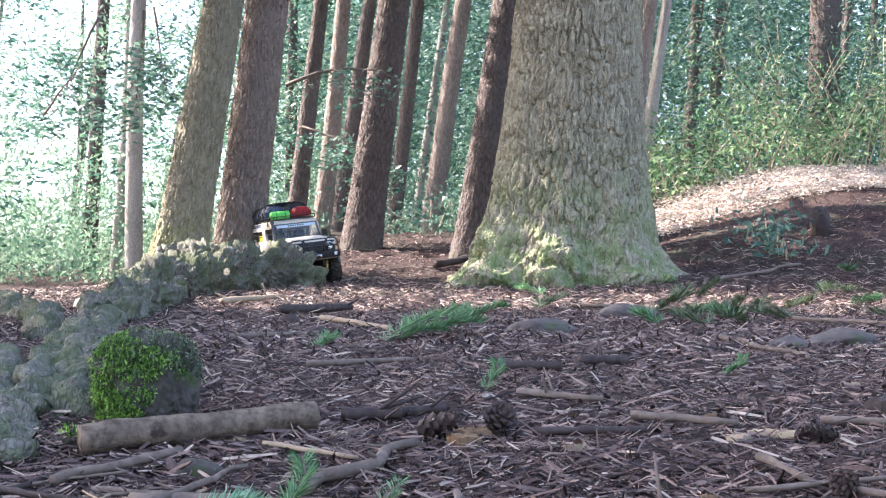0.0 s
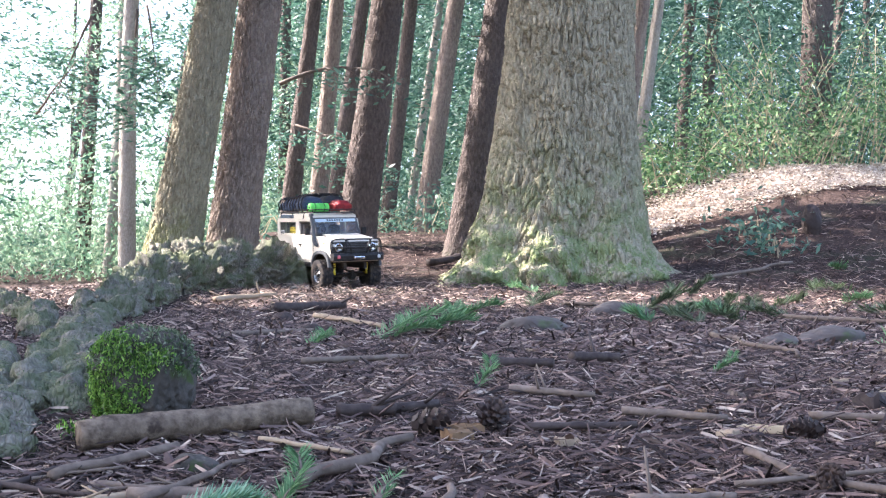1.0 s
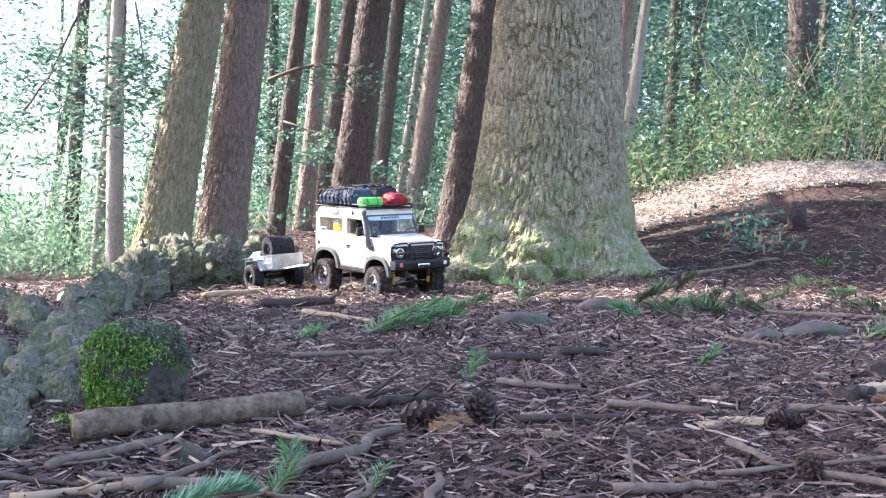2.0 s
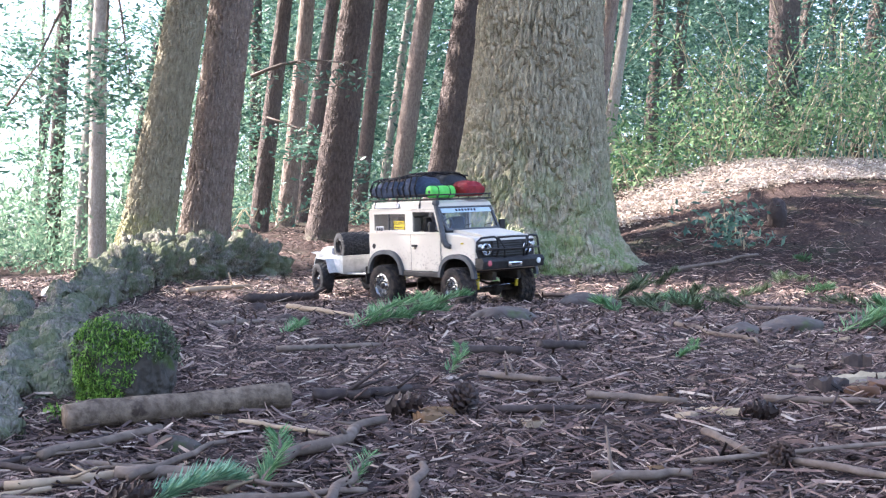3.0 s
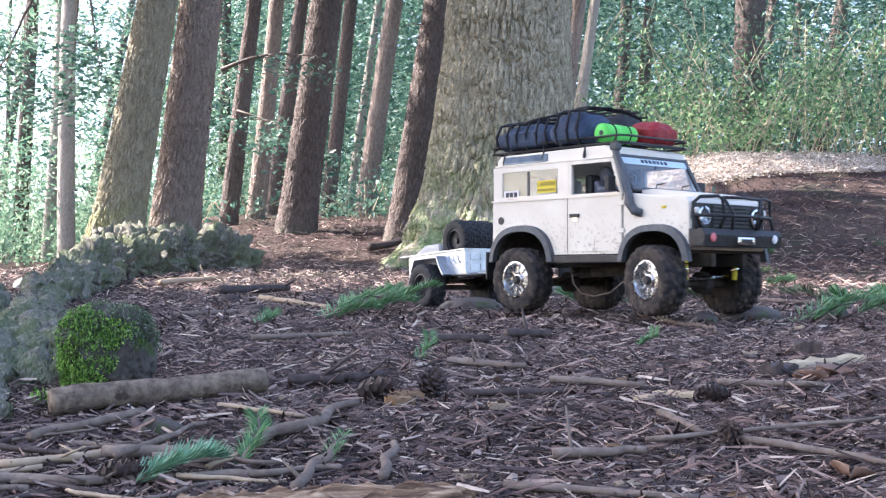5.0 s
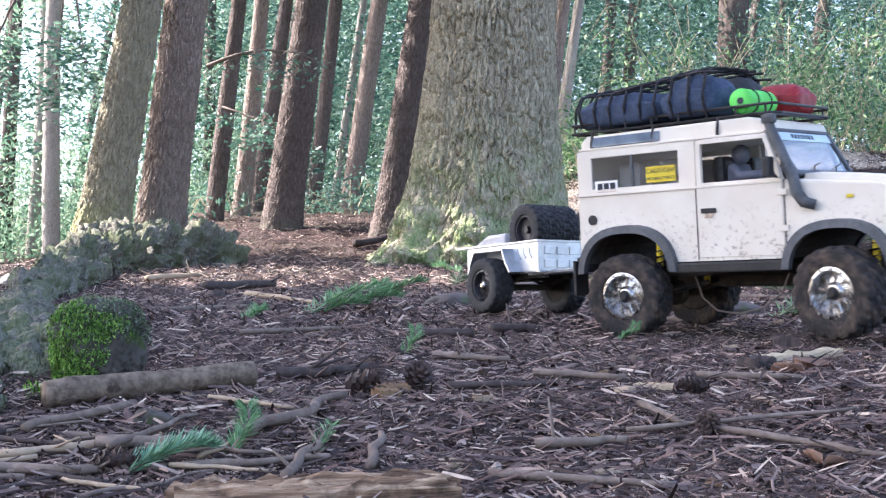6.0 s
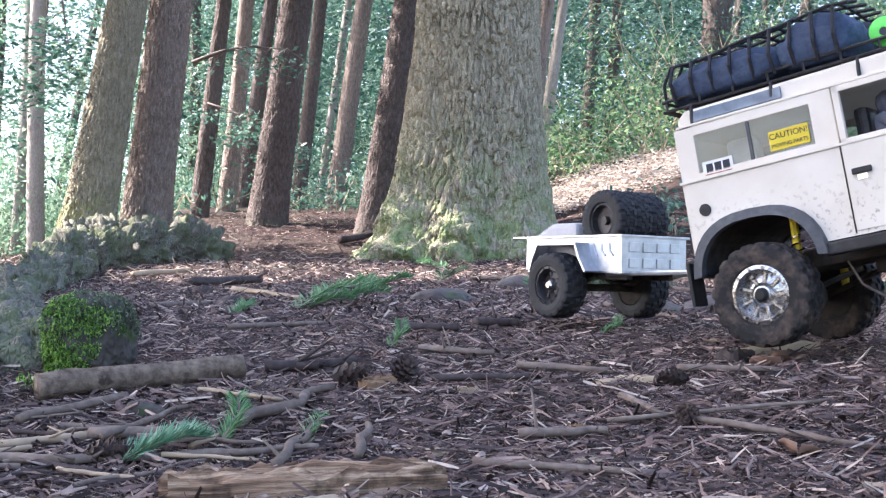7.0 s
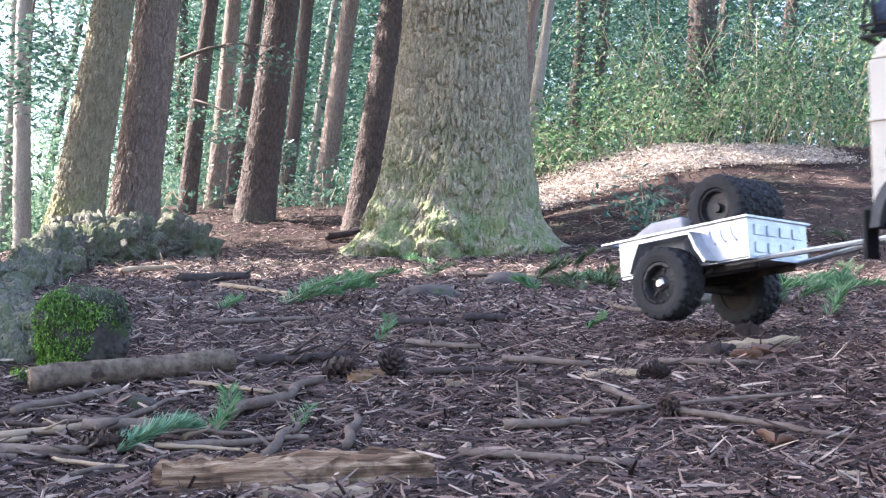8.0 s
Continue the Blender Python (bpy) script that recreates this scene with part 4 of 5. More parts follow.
    part("steering_link", tube(bmesh.new(), [(0.292, -0.07, 0.058), (0.296, 0.07, 0.064)], 0.0028, 8), CHROME, car)


def roof_load(car):
    rack = part("roof_rack", rack_mesh(), BLACK, car)
    # soft navy bags under a net
    def bag(x0, x1, y0, y1, z0, z1, seed, mat, name, label=""):
        bm = bmesh.new()
        box(bm, x0, x1, y0, y1, z0, z1, 0.0)
        bmesh.ops.subdivide_edges(bm, edges=bm.edges, cuts=9, use_grid_fill=True)
        cx, cy, cz = (x0 + x1) / 2, (y0 + y1) / 2, (z0 + z1) / 2
        for v in bm.verts:
            u = Vector(((v.co.x - cx) / (x1 - x0), (v.co.y - cy) / (y1 - y0), (v.co.z - cz) / (z1 - z0))) * 2
            k = 1 - 0.10 * (abs(u.x) ** 4 * abs(u.y) ** 4 + abs(u.z) ** 4 * (abs(u.x) ** 4 + abs(u.y) ** 4))
            sag = 1 - 0.30 * (u.x ** 4 + u.y ** 4) * max(u.z, 0) + 0.05 * noise.noise(Vector((u.x * 2, u.y * 2, seed)))
            v.co = Vector((cx + (v.co.x - cx) * k, cy + (v.co.y - cy) * k, z0 + (v.co.z - z0) * sag))
            n = noise.noise(v.co * 55 + Vector((seed, 0, 0))) + 0.5 * noise.noise(v.co * 130 + Vector((seed, 0, 0)))
            v.co += Vector((u.x, u.y, max(u.z, 0))) * 0.0028 * n
        return part(name, bm, mat, car, label, True)

    bag(-0.078, 0.055, -0.088, 0.0, 0.283, 0.324, 1, NAVY, "luggage_bag", "navy soft bag")
    bag(-0.078, 0.055, 0.0, 0.088, 0.283, 0.329, 2, NAVY, "luggage_bag", "navy soft bag")
    bag(0.05, 0.128, -0.087, -0.002, 0.283, 0.334, 3, NAVY, "luggage_bag", "navy soft bag")
    bag(0.05, 0.128, -0.004, 0.087, 0.283, 0.337, 4, CASE, "luggage_bag", "dark grey soft bag")
    bag(0.125, 0.19, 0.008, 0.078, 0.283, 0.320, 5, RED, "red_bag", "red soft bag")
    # green rolled mat
    bm = bmesh.new()
    lathe(bm, [(0.0045, -0.036), (0.0145, -0.036), (0.015, -0.034), (0.015, 0.034), (0.0145, 0.036), (0.0045, 0.036)], 28, pose(0.158, -0.044, 0.295))
    bmesh.ops.recalc_face_normals(bm, faces=bm.faces)
    mat_roll = part("rolled_mat", bm, GREEN, car, "bright green rolled foam mat", True)
    bm = bmesh.new()
    lathe(bm, [(0.0042, -0.0365), (0.0042, -0.030)], 14, pose(0.158, -0.044, 0.295))
    part("roll_core", bm, INK, mat_roll)
    for y in (-0.062, -0.026):
        part("strap", tube(bmesh.new(), [(0.158 + 0.0156 * math.cos(a), y, 0.295 + 0.0156 * math.sin(a)) for a in [2 * math.pi * k / 20 for k in range(21)]], 0.0012, 5), NET, mat_roll)
    # net over the load
    rnd = random.Random(3)
    hgt = lambda x, y: 0.330 + 0.011 * smooth_step((x + 0.03) / 0.12) - 0.022 * smooth_step((x - 0.12) / 0.05) - 0.010 * (abs(y) / 0.08) ** 4
    for i in range(9):
        x = -0.066 + i * 0.0225
        dx = rnd.uniform(-0.015, 0.015)
        pts = [(x, -0.0845, 0.284), (x + dx * 0.1, -0.0905, 0.305)] + [(x + dx * (k / 8), -0.08 + 0.16 * k / 8, float(hgt(x, -0.08 + 0.16 * k / 8)) + 0.003) for k in range(9)] + [(x + dx, 0.0905, 0.305), (x + dx, 0.0835, 0.284)]
        part("net_strap", tube(bmesh.new(), pts, 0.0021, 5), NET, car)
    for i in range(7):
        y = -0.075 + i * 0.025
        pts = [(-0.082, y, 0.284), (-0.081, y, 0.308)] + [(-0.07 + 0.2 * k / 9, y + 0.006 * math.sin(k * 1.3 + i), float(hgt(-0.07 + 0.2 * k / 9, y)) + 0.003) for k in range(10)]
        part("net_strap", tube(bmesh.new(), pts, 0.0019, 5), NET, car)


def rack_mesh():
    bm = bmesh.new()
    for z in (0.277, 0.288):
        tube(bm, [(-0.082, -0.084, z), (0.198, -0.084, z), (0.204, -0.07, z), (0.204, 0.07, z), (0.198, 0.084, z), (-0.082, 0.084, z), (-0.082, -0.084, z)], 0.0018, 6)
    for i in range(8):
        x = -0.078 + i * 0.0385
        tube(bm, [(x, -0.084, 0.277), (x, 0.084, 0.277)], 0.0018, 5)
        for s in (-1, 1):
            tube(bm, [(x, s * 0.084, 0.277), (x, s * 0.084, 0.288)], 0.0015, 5)
    for x in (-0.05, 0.04, 0.13):
        for s in (-1, 1):
            tube(bm, [(x, s * 0.084, 0.277), (x, s * 0.089, 0.262), (x, s * 0.0895, 0.248)], 0.0022, 6)
    return bm


CASE = grainy("dark_grey_fabric", (0.03, 0.032, 0.038), (0.06, 0.062, 0.07), 120, 0.7, 0.4, 0.001)
GLASS_DARK = grainy("tinted_glass", (0.10, 0.13, 0.17), (0.22, 0.27, 0.32), 30, 0.08, 0.02, 0.0003, 0.0, 0.8)
LENS = glass_material("lens_glass", (0.95, 0.97, 0.98), 0.08)

car = tagged(new("toy_offroader"), "muddy cream model off-roader with a loaded roof rack", "toy car")
body_shell(car)
flares(car)
cabin(car)
front_end(car)
chassis(car)
bare = set(car.children)
roof_load(car)
for ob in car.children:
    if ob not in bare:
        ob.location.z = -0.0065
CAR_WHEELS = [(wheel(car, (x, s * 0.094, 0.0575), 0.0530, 0.041, CHROME_RIM, s), x, s * 0.094, 0.0575) for x in (0.0, 0.275) for s in (-1, 1)]


# ---- the trailer ----
def build_trailer():
    tr = tagged(new("toy_trailer"), "silver aluminium model trailer carrying three spare tyres", "trailer")
    side = [(-0.088, 0.066), (-0.088, 0.108), (0.105, 0.108), (0.105, 0.064), (0.055, 0.064), (0.044, 0.078), (0.036, 0.097), (-0.036, 0.097), (-0.046, 0.078), (-0.052, 0.066)]
    for s in (-1, 1):
        sp = part("side_plate", prism(bmesh.new(), side, *sorted((s * 0.0635, s * 0.0605))), ALU, tr)
        for i in range(3):
            x = 0.052 + i * 0.015
            part("pressed_rib", tube(bmesh.new(), [(x, s * 0.064, 0.1), (x + 0.002, s * 0.064, 0.09), (x + 0.008, s * 0.064, 0.084)], 0.0014, 6), ALU, sp)
        part("mudguard", prism(bmesh.new(), [(0.058, 0.062), (0.046, 0.079), (0.038, 0.0975), (-0.038, 0.0975), (-0.048, 0.079), (-0.054, 0.064), (-0.057, 0.064), (-0.051, 0.081), (-0.040, 0.1005), (0.040, 0.1005), (0.049, 0.081), (0.061, 0.064)], *sorted((s * 0.088, s * 0.0635)), 0.0), ALU, tr)
    for x in (-0.088, 0.102):
        pl = part("end_plate", box(bmesh.new(), x, x + 0.003, -0.0605, 0.0605, 0.064, 0.108), ALU, tr)
        if x > 0:
            for i in range(4):
                for z in (0.075, 0.095):
                    part("pressed_panel", box(bmesh.new(), x + 0.003, x + 0.0045, -0.05 + i * 0.027, -0.032 + i * 0.027, z - 0.006, z + 0.006, 0.0006), ALU, pl)
    part("floor_plate", box(bmesh.new(), -0.088, 0.105, -0.0605, 0.0605, 0.062, 0.065), ALU, tr)
    bm = bmesh.new()
    for y0, y1 in ((-0.068, -0.058), (0.058, 0.068)):
        box(bm, -0.115, 0.108, y0, y1, 0.108, 0.1105)
    box(bm, 0.099, 0.108, -0.058, 0.058, 0.108, 0.1105)
    box(bm, -0.115, -0.105, -0.058, 0.058, 0.108, 0.1105)
    part("top_rail", bm, ALU, tr)
    for s in (-1, 1):
        db = part("drawbar", tube(bmesh.new(), [(0.06, s * 0.045, 0.061), (0.105, s * 0.045, 0.062), (0.235, s * 0.006, 0.066), (0.25, s * 0.004, 0.0665)], 0.0032, 6), ALU, tr)
        part("chassis_rail", box(bmesh.new(), -0.08, 0.1, *sorted((s * 0.036, s * 0.044)), 0.054, 0.062, 0.001), CHASSIS, tr)
        part("leaf_spring", tube(bmesh.new(), [(-0.045, s * 0.05, 0.058), (-0.02, s * 0.05, 0.049), (0, s * 0.05, 0.047), (0.02, s * 0.05, 0.049), (0.045, s * 0.05, 0.058)], 0.003, 6), CHASSIS, tr)
    part("coupling", box(bmesh.new(), 0.245, 0.272, -0.006, 0.006, 0.062, 0.073, 0.002), BLACK, tr)
    part("axle", tube(bmesh.new(), [(0, -0.07, 0.043), (0, 0.07, 0.043)], 0.005, 8), CHASSIS, tr)
    for i in range(3):
        bm = bmesh.new()
        tyre_mesh(bm, 0.040, 0.028, 18)
        sp = part("spare_tyre", bm, CLEAN_RUBBER, tr)
        sp.matrix_basis = pose(0.05, -0.031 + i * 0.030, 0.130, 0, 11 * i, 0)
        bm = bmesh.new()
        lathe(bm, [(0.0225, 0.011), (0.0225, -0.0115), (0.0195, -0.0125), (0.0175, -0.005), (0.006, -0.004), (0.005, -0.009), (0.002, -0.009)], 24)
        bmesh.ops.recalc_face_normals(bm, faces=bm.faces)
        part("rim", bm, DARK_RIM, sp)
    bm = bmesh.new()
    prism(bm, [(-0.082, 0.066), (-0.084, 0.112), (-0.045, 0.128), (0.004, 0.128), (0.008, 0.066)], -0.052, 0.052, 0.006)
    part("covered_load", bm, TARP, tr, "pale grey covered load")
    # the trailer is narrow: draw its plates and load in towards the middle
    for ob in tr.children_recursive:
        if ob.parent is tr and ob.name.startswith("spare_tyre"):
            ob.location.y *= 0.9
        elif not ob.parent.name.startswith("spare_tyre"):
            for v in ob.data.vertices:
                v.co.y *= 0.87
    ws = [(wheel(tr, (0, s * 0.072, 0.045), 0.0430, 0.034, DARK_RIM, s, 18, 5), 0.0, s * 0.072, 0.045) for s in (-1, 1)]
    return tr, ws


trailer, TRAILER_WHEELS = build_trailer()


# ---- litter: needles, twigs and flakes past counting ----
def scatter(n, y0, y1, lens, rads, seed, flat=1.0, up=0.004):
    """Three-sided slivers strewn over the floor, denser near by."""
    r = np.random.default_rng(seed)
    y = y0 * (y1 / y0) ** r.uniform(0, 1, n)
    x = r.uniform(-0.46, 0.46, n) * (y + 0.15)
    z = rise(x, y) + r.uniform(0, up, n)
    a, t = r.uniform(0, 2 * np.pi, n), r.normal(0, 0.28, n)
    ln = np.exp(r.uniform(np.log(lens[0]), np.log(lens[1]), n)) / 2
    rd = np.exp(r.uniform(np.log(rads[0]), np.log(rads[1]), n))
    u = np.stack([np.cos(a) * np.cos(t), np.sin(a) * np.cos(t), np.sin(t)], -1)
    side = np.stack([-np.sin(a), np.cos(a), np.zeros(n)], -1)
    top = np.cross(u, side)
    c = np.stack([x, y, z], -1)
    bend = side * (r.normal(0, 0.10, n) * ln)[:, None]
    vs = []
    for e, k in ((-1, 0.8), (0, 1.0), (1, 0.55)):
        p = c + u * (e * ln)[:, None] + (bend if e == 0 else 0)
        for an in (90, 210, 330):
            o = side * math.cos(radians(an)) / flat * 1.0 + top * math.sin(radians(an)) * flat
            vs.append(p + o * (rd * k)[:, None])
    vs = np.stack(vs, 1).reshape(-1, 3)
    tri = np.array([(0, 1, 4, 3), (1, 2, 5, 4), (2, 0, 3, 5), (3, 4, 7, 6), (4, 5, 8, 7), (5, 3, 6, 8)])
    fs = (np.arange(n)[:, None, None] * 9 + tri[None]).reshape(-1, 4)
    return vs, fs


for name, lab, cat, args in (
    ("needle_litter", "brown fallen needles and fine twigs", "litter", (58000, 0.58, 2.0, (0.009, 0.030), (0.00035, 0.0008), 21, 1.0, 0.010)),
    ("twig_litter", "grey and brown broken twigs", "litter", (9000, 0.58, 2.8, (0.012, 0.042), (0.0007, 0.0016), 22, 1.0, 0.014)),
    ("bark_flakes", "flat brown flakes of bark", "litter", (11000, 0.58, 3.4, (0.006, 0.017), (0.0011, 0.0027), 23, 0.55, 0.010)),
    ("far_litter", "brown twigs and needles on the rising floor", "litter", (44000, 1.7, 6.8, (0.012, 0.055), (0.0009, 0.0024), 24, 0.8, 0.012)),
):
    vs, fs = scatter(*args)
    tagged(mesh_of(name, vs, fs, LITTER), lab, cat, kind="stuff")


# ---- wood lying about ----
FRESH_WOOD = grainy("fresh_split_wood", (0.52, 0.40, 0.26), (0.68, 0.55, 0.38), 70, 0.75, 0.5, 0.001)
PALE_WOOD = grainy("split_pale_wood", (0.34, 0.25, 0.17), (0.48, 0.38, 0.27), 70, 0.75, 0.5, 0.001)


def split_wood(name, c0, c1, c2):
    m = Mat(name, 0.8, 0, 0.25)
    v = m.scaled((14, 210, 210))
    g = m.noise(1.0, 7, v)
    c = m.ramp(g, [(0.32, c0), (0.5, c1), (0.68, c2)])
    c = m.mix(m.mul(m.mask(m.noise(40, 5), 0.52, 0.66), 0.7), c, tuple(0.4 * k for k in c0))
    return m.color(c).bump(g, 1.0, 0.004).m


SLAB = split_wood("split_rotten_wood", (0.06, 0.036, 0.026), (0.30, 0.19, 0.12), (0.62, 0.46, 0.32))
ORANGE_WOOD = grainy("rotten_orange_wood", (0.20, 0.115, 0.06), (0.34, 0.22, 0.13), 60, 0.8, 0.7, 0.002, 0, 0.3, (0.09, 0.06, 0.045))
GREY_WOOD = grainy("grey_bark", (0.14, 0.105, 0.085), (0.28, 0.22, 0.18), 75, 0.85, 0.7, 0.002)
DARK_WOOD = grainy("wet_dark_wood", (0.045, 0.032, 0.03), (0.10, 0.075, 0.066), 80, 0.7, 0.6, 0.002)
STONE = grainy("grey_stone", (0.10, 0.085, 0.08), (0.19, 0.165, 0.155), 40, 0.85, 0.6, 0.003, 0, 0.3, (0.09, 0.11, 0.06))
PALE_STONE = grainy("pale_stone", (0.45, 0.42, 0.37), (0.60, 0.57, 0.52), 40, 0.85, 0.4, 0.002)
MOSS_STONE = grainy("dark_mossy_stone", (0.06, 0.055, 0.048), (0.15, 0.135, 0.12), 90, 0.9, 0.8, 0.004, 0, 0.2, (0.06, 0.085, 0.03))
ROOT = bark("mossy_grey_root", (0.035, 0.032, 0.024), (0.29, 0.275, 0.23), (0.11, 0.15, 0.06), 3.0, 0.55, 0.34)
MOSS = leafy("bright_moss", [(0.0, (0.02, 0.06, 0.01)), (0.5, (0.10, 0.24, 0.035)), (1.0, (0.30, 0.50, 0.10))], 0.25)
DULL_MOSS = leafy("dull_moss", [(0.0, (0.035, 0.06, 0.03)), (0.5, (0.085, 0.13, 0.06)), (1.0, (0.22, 0.27, 0.17))], 0.25)
NEEDLE = leafy("fir_sprig_needles", [(0.0, (0.06, 0.16, 0.07)), (0.5, (0.12, 0.27, 0.12)), (1.0, (0.26, 0.42, 0.2))], 0.25)
BLUE_NEEDLE = leafy("blue_green_needles", [(0.0, (0.10, 0.24, 0.15)), (0.5, (0.19, 0.38, 0.24)), (1.0, (0.36, 0.52, 0.34))], 0.25)
DEAD_LEAF = leafy("dead_leaf", [(0.0, (0.20, 0.11, 0.08)), (1.0, (0.28, 0.17, 0.12))], 0.2)
CONE = grainy("cone_scales", (0.035, 0.023, 0.02), (0.10, 0.066, 0.054), 160, 0.6, 0.4, 0.001)


def stick(name, a, b, r0, r1, mat, label, category, seed, lift=0.6, wob=0.35, bow=0.03, segs=10, n=14, stubs=0):
    """A crooked stick lying between two places of the floor."""
    rnd = random.Random(seed)
    p0, p1 = on_ground(*a), on_ground(*b)
    ln = (p1 - p0).length
    o = (p0 + p1) / 2
    pts, rad = [], []
    for i in range(n):
        u = i / (n - 1)
        p = p0.lerp(p1, u)
        p += Vector((noise.noise(Vector((u * 3, seed, 0))), noise.noise(Vector((u * 3, 0, seed))), 0)) * ln * bow * 2
        r = r0 + (r1 - r0) * u
        p.z = max(float(rise(p.x, p.y)), p.z) + r * lift + 0.010
        pts.append(p - o)
        rad.append(r)
    bm = bmesh.new()
    tube(bm, pts, rad, segs, True, wob, seed)
    for k in range(stubs):
        i = rnd.randrange(2, n - 2)
        d = Vector((rnd.uniform(-1, 1), rnd.uniform(-1, 1), rnd.uniform(0.1, 0.6))).normalized()
        tube(bm, [pts[i], pts[i] + d * rad[i] * 2.5, pts[i] + d * rad[i] * rnd.uniform(4, 9)], [rad[i] * 0.5, rad[i] * 0.35, rad[i] * 0.2], 6)
    ob = part(name, bm, mat, None, "", True)
    ob.location = o
    return tagged(ob, label, category)


LOG_BARK = grainy("log_bark", (0.10, 0.075, 0.056), (0.29, 0.225, 0.17), 130, 0.85, 1.0, 0.003, 0, 0.2, (0.06, 0.043, 0.034))
log = stick("log", (-0.312, 0.992), (-0.150, 1.092), 0.0118, 0.0110, LOG_BARK, "short brown log lying beside the mossy stone", "log", 3, 0.75, 0.16, 0.004, 20, 26, 0)
STICKS = (
    # from, to, radii, wood, label
    ((-0.366, 2.642), (-0.185, 2.24), 0.006, 0.004, PALE_WOOD, "pale bare stick lying near the green sprig"),
    ((0.367, 2.05), (0.385, 1.60), 0.005, 0.003, GREY_WOOD, "thin grey stick in front of the rock"),
    ((0.165, 0.90), (0.36, 0.94), 0.0022, 0.0014, GREY_WOOD, "long thin knotty grey twig"),
    ((0.235, 0.90), (0.345, 0.80), 0.003, 0.0022, GREY_WOOD, "grey stick lying on bark litter"),
    ((-0.178, 1.016), (-0.10, 0.975), 0.0022, 0.0016, PALE_WOOD, "pale peeled twig behind the branch"),
    ((-0.126, 0.885), (-0.06, 1.02), 0.0056, 0.0036, GREY_WOOD, "crooked brown branch pointing at the cones"),
    ((-0.30, 0.905), (-0.235, 0.99), 0.0042, 0.0032, GREY_WOOD, "grey stick leaning by the log"),
    ((-0.335, 0.88), (-0.27, 0.965), 0.0026, 0.002, DARK_WOOD, "dark thin stick by the log"),
    ((-0.30, 0.835), (-0.215, 0.87), 0.0034, 0.0028, PALE_WOOD, "pale weathered stick among dark twigs"),
    ((-0.235, 0.865), (-0.16, 0.868), 0.0048, 0.004, GREY_WOOD, "short brown stick behind the sprig"),
    ((-0.10, 1.12), (-0.045, 1.165), 0.005, 0.004, DARK_WOOD, "dark rotten branch on the litter"),
    ((-0.13, 1.12), (-0.08, 1.13), 0.006, 0.005, DARK_WOOD, "dark rotten branch on the litter"),
    ((0.0, 1.48), (0.075, 1.47), 0.006, 0.005, DARK_WOOD, "dark rotten branch on the litter"),
    ((0.10, 1.54), (0.16, 1.56), 0.007, 0.005, DARK_WOOD, "dark rotten branch on the litter"),
    ((0.02, 1.25), (0.10, 1.22), 0.004, 0.003, GREY_WOOD, "grey stick lying on bark litter"),
    ((0.03, 1.06), (0.12, 1.07), 0.0036, 0.003, DARK_WOOD, "dark thin stick on the litter"),
    ((0.09, 0.86), (0.16, 0.87), 0.0040, 0.003, GREY_WOOD, "short brown stick on the litter"),
    ((-0.085, 0.77), (-0.07, 0.88), 0.0042, 0.003, GREY_WOOD, "grey stick pointing away"),
    ((-0.03, 0.80), (-0.025, 0.89), 0.0040, 0.003, GREY_WOOD, "grey stick pointing away"),
    ((-0.16, 0.80), (-0.06, 0.83), 0.0034, 0.002, GREY_WOOD, "grey lichened twig by the sprig"),
    ((-0.30, 0.79), (-0.17, 0.80), 0.0040, 0.003, GREY_WOOD, "grey lichened stick by the sprig"),
    ((-0.33, 0.83), (-0.2, 0.76), 0.0030, 0.002, DARK_WOOD, "dark bowed twig on the litter"),
    ((0.05, 0.78), (0.17, 0.745), 0.0032, 0.0022, GREY_WOOD, "thin grey stick on bark litter"),
    ((0.19, 0.98), (0.215, 0.91), 0.0034, 0.0026, GREY_WOOD, "short brown stick on the litter"),
    ((0.115, 1.13), (0.20, 1.10), 0.004, 0.003, GREY_WOOD, "short brown stick on the litter"),
    ((0.27, 1.11), (0.36, 1.08), 0.0035, 0.0025, GREY_WOOD, "thin grey stick on bark litter"),
    ((-0.22, 1.50), (-0.1, 1.58), 0.004, 0.003, GREY_WOOD, "thin grey stick on needle litter"),
    ((-0.42, 2.0), (-0.28, 2.15), 0.005, 0.003, GREY_WOOD, "thin grey stick on needle litter"),
    ((-0.5, 2.9), (-0.36, 3.1), 0.012, 0.010, DARK_WOOD, "dark rotten branch on the litter"),
    ((-0.74, 3.35), (-0.62, 3.6), 0.009, 0.006, PALE_WOOD, "pale broken branch near the root"),
    ((0.60, 2.6), (0.8, 2.35), 0.006, 0.004, GREY_WOOD, "thin grey stick on needle litter"),
    ((0.2, 3.2), (0.55, 3.0), 0.006, 0.004, GREY_WOOD, "thin grey stick before the big tree"),
    ((-0.25, 5.2), (0.02, 5.6), 0.018, 0.012, DARK_WOOD, "dark fallen branch at the foot of the trunk"),
    ((0.75, 4.2), (1.1, 4.5), 0.008, 0.005, GREY_WOOD, "grey stick lying on the bank"),
)
for k, (a, b, r0, r1, mat, lab) in enumerate(STICKS):
    tagged(stick("stick", a, b, r0, r1, mat, lab, "stick", 40 + k, 0.7, 0.3, 0.05, 8, 12, k % 3), group="fallen sticks")

rnd = random.Random(31)
for k in range(20):
    x, y, a, ln = rnd.uniform(-0.34, -0.12), rnd.uniform(0.70, 0.93), rnd.uniform(-0.5, 1.2), rnd.uniform(0.05, 0.11)
    r = rnd.uniform(0.0013, 0.0032)
    dx, dy = math.cos(a) * ln / 2, math.sin(a) * ln / 2
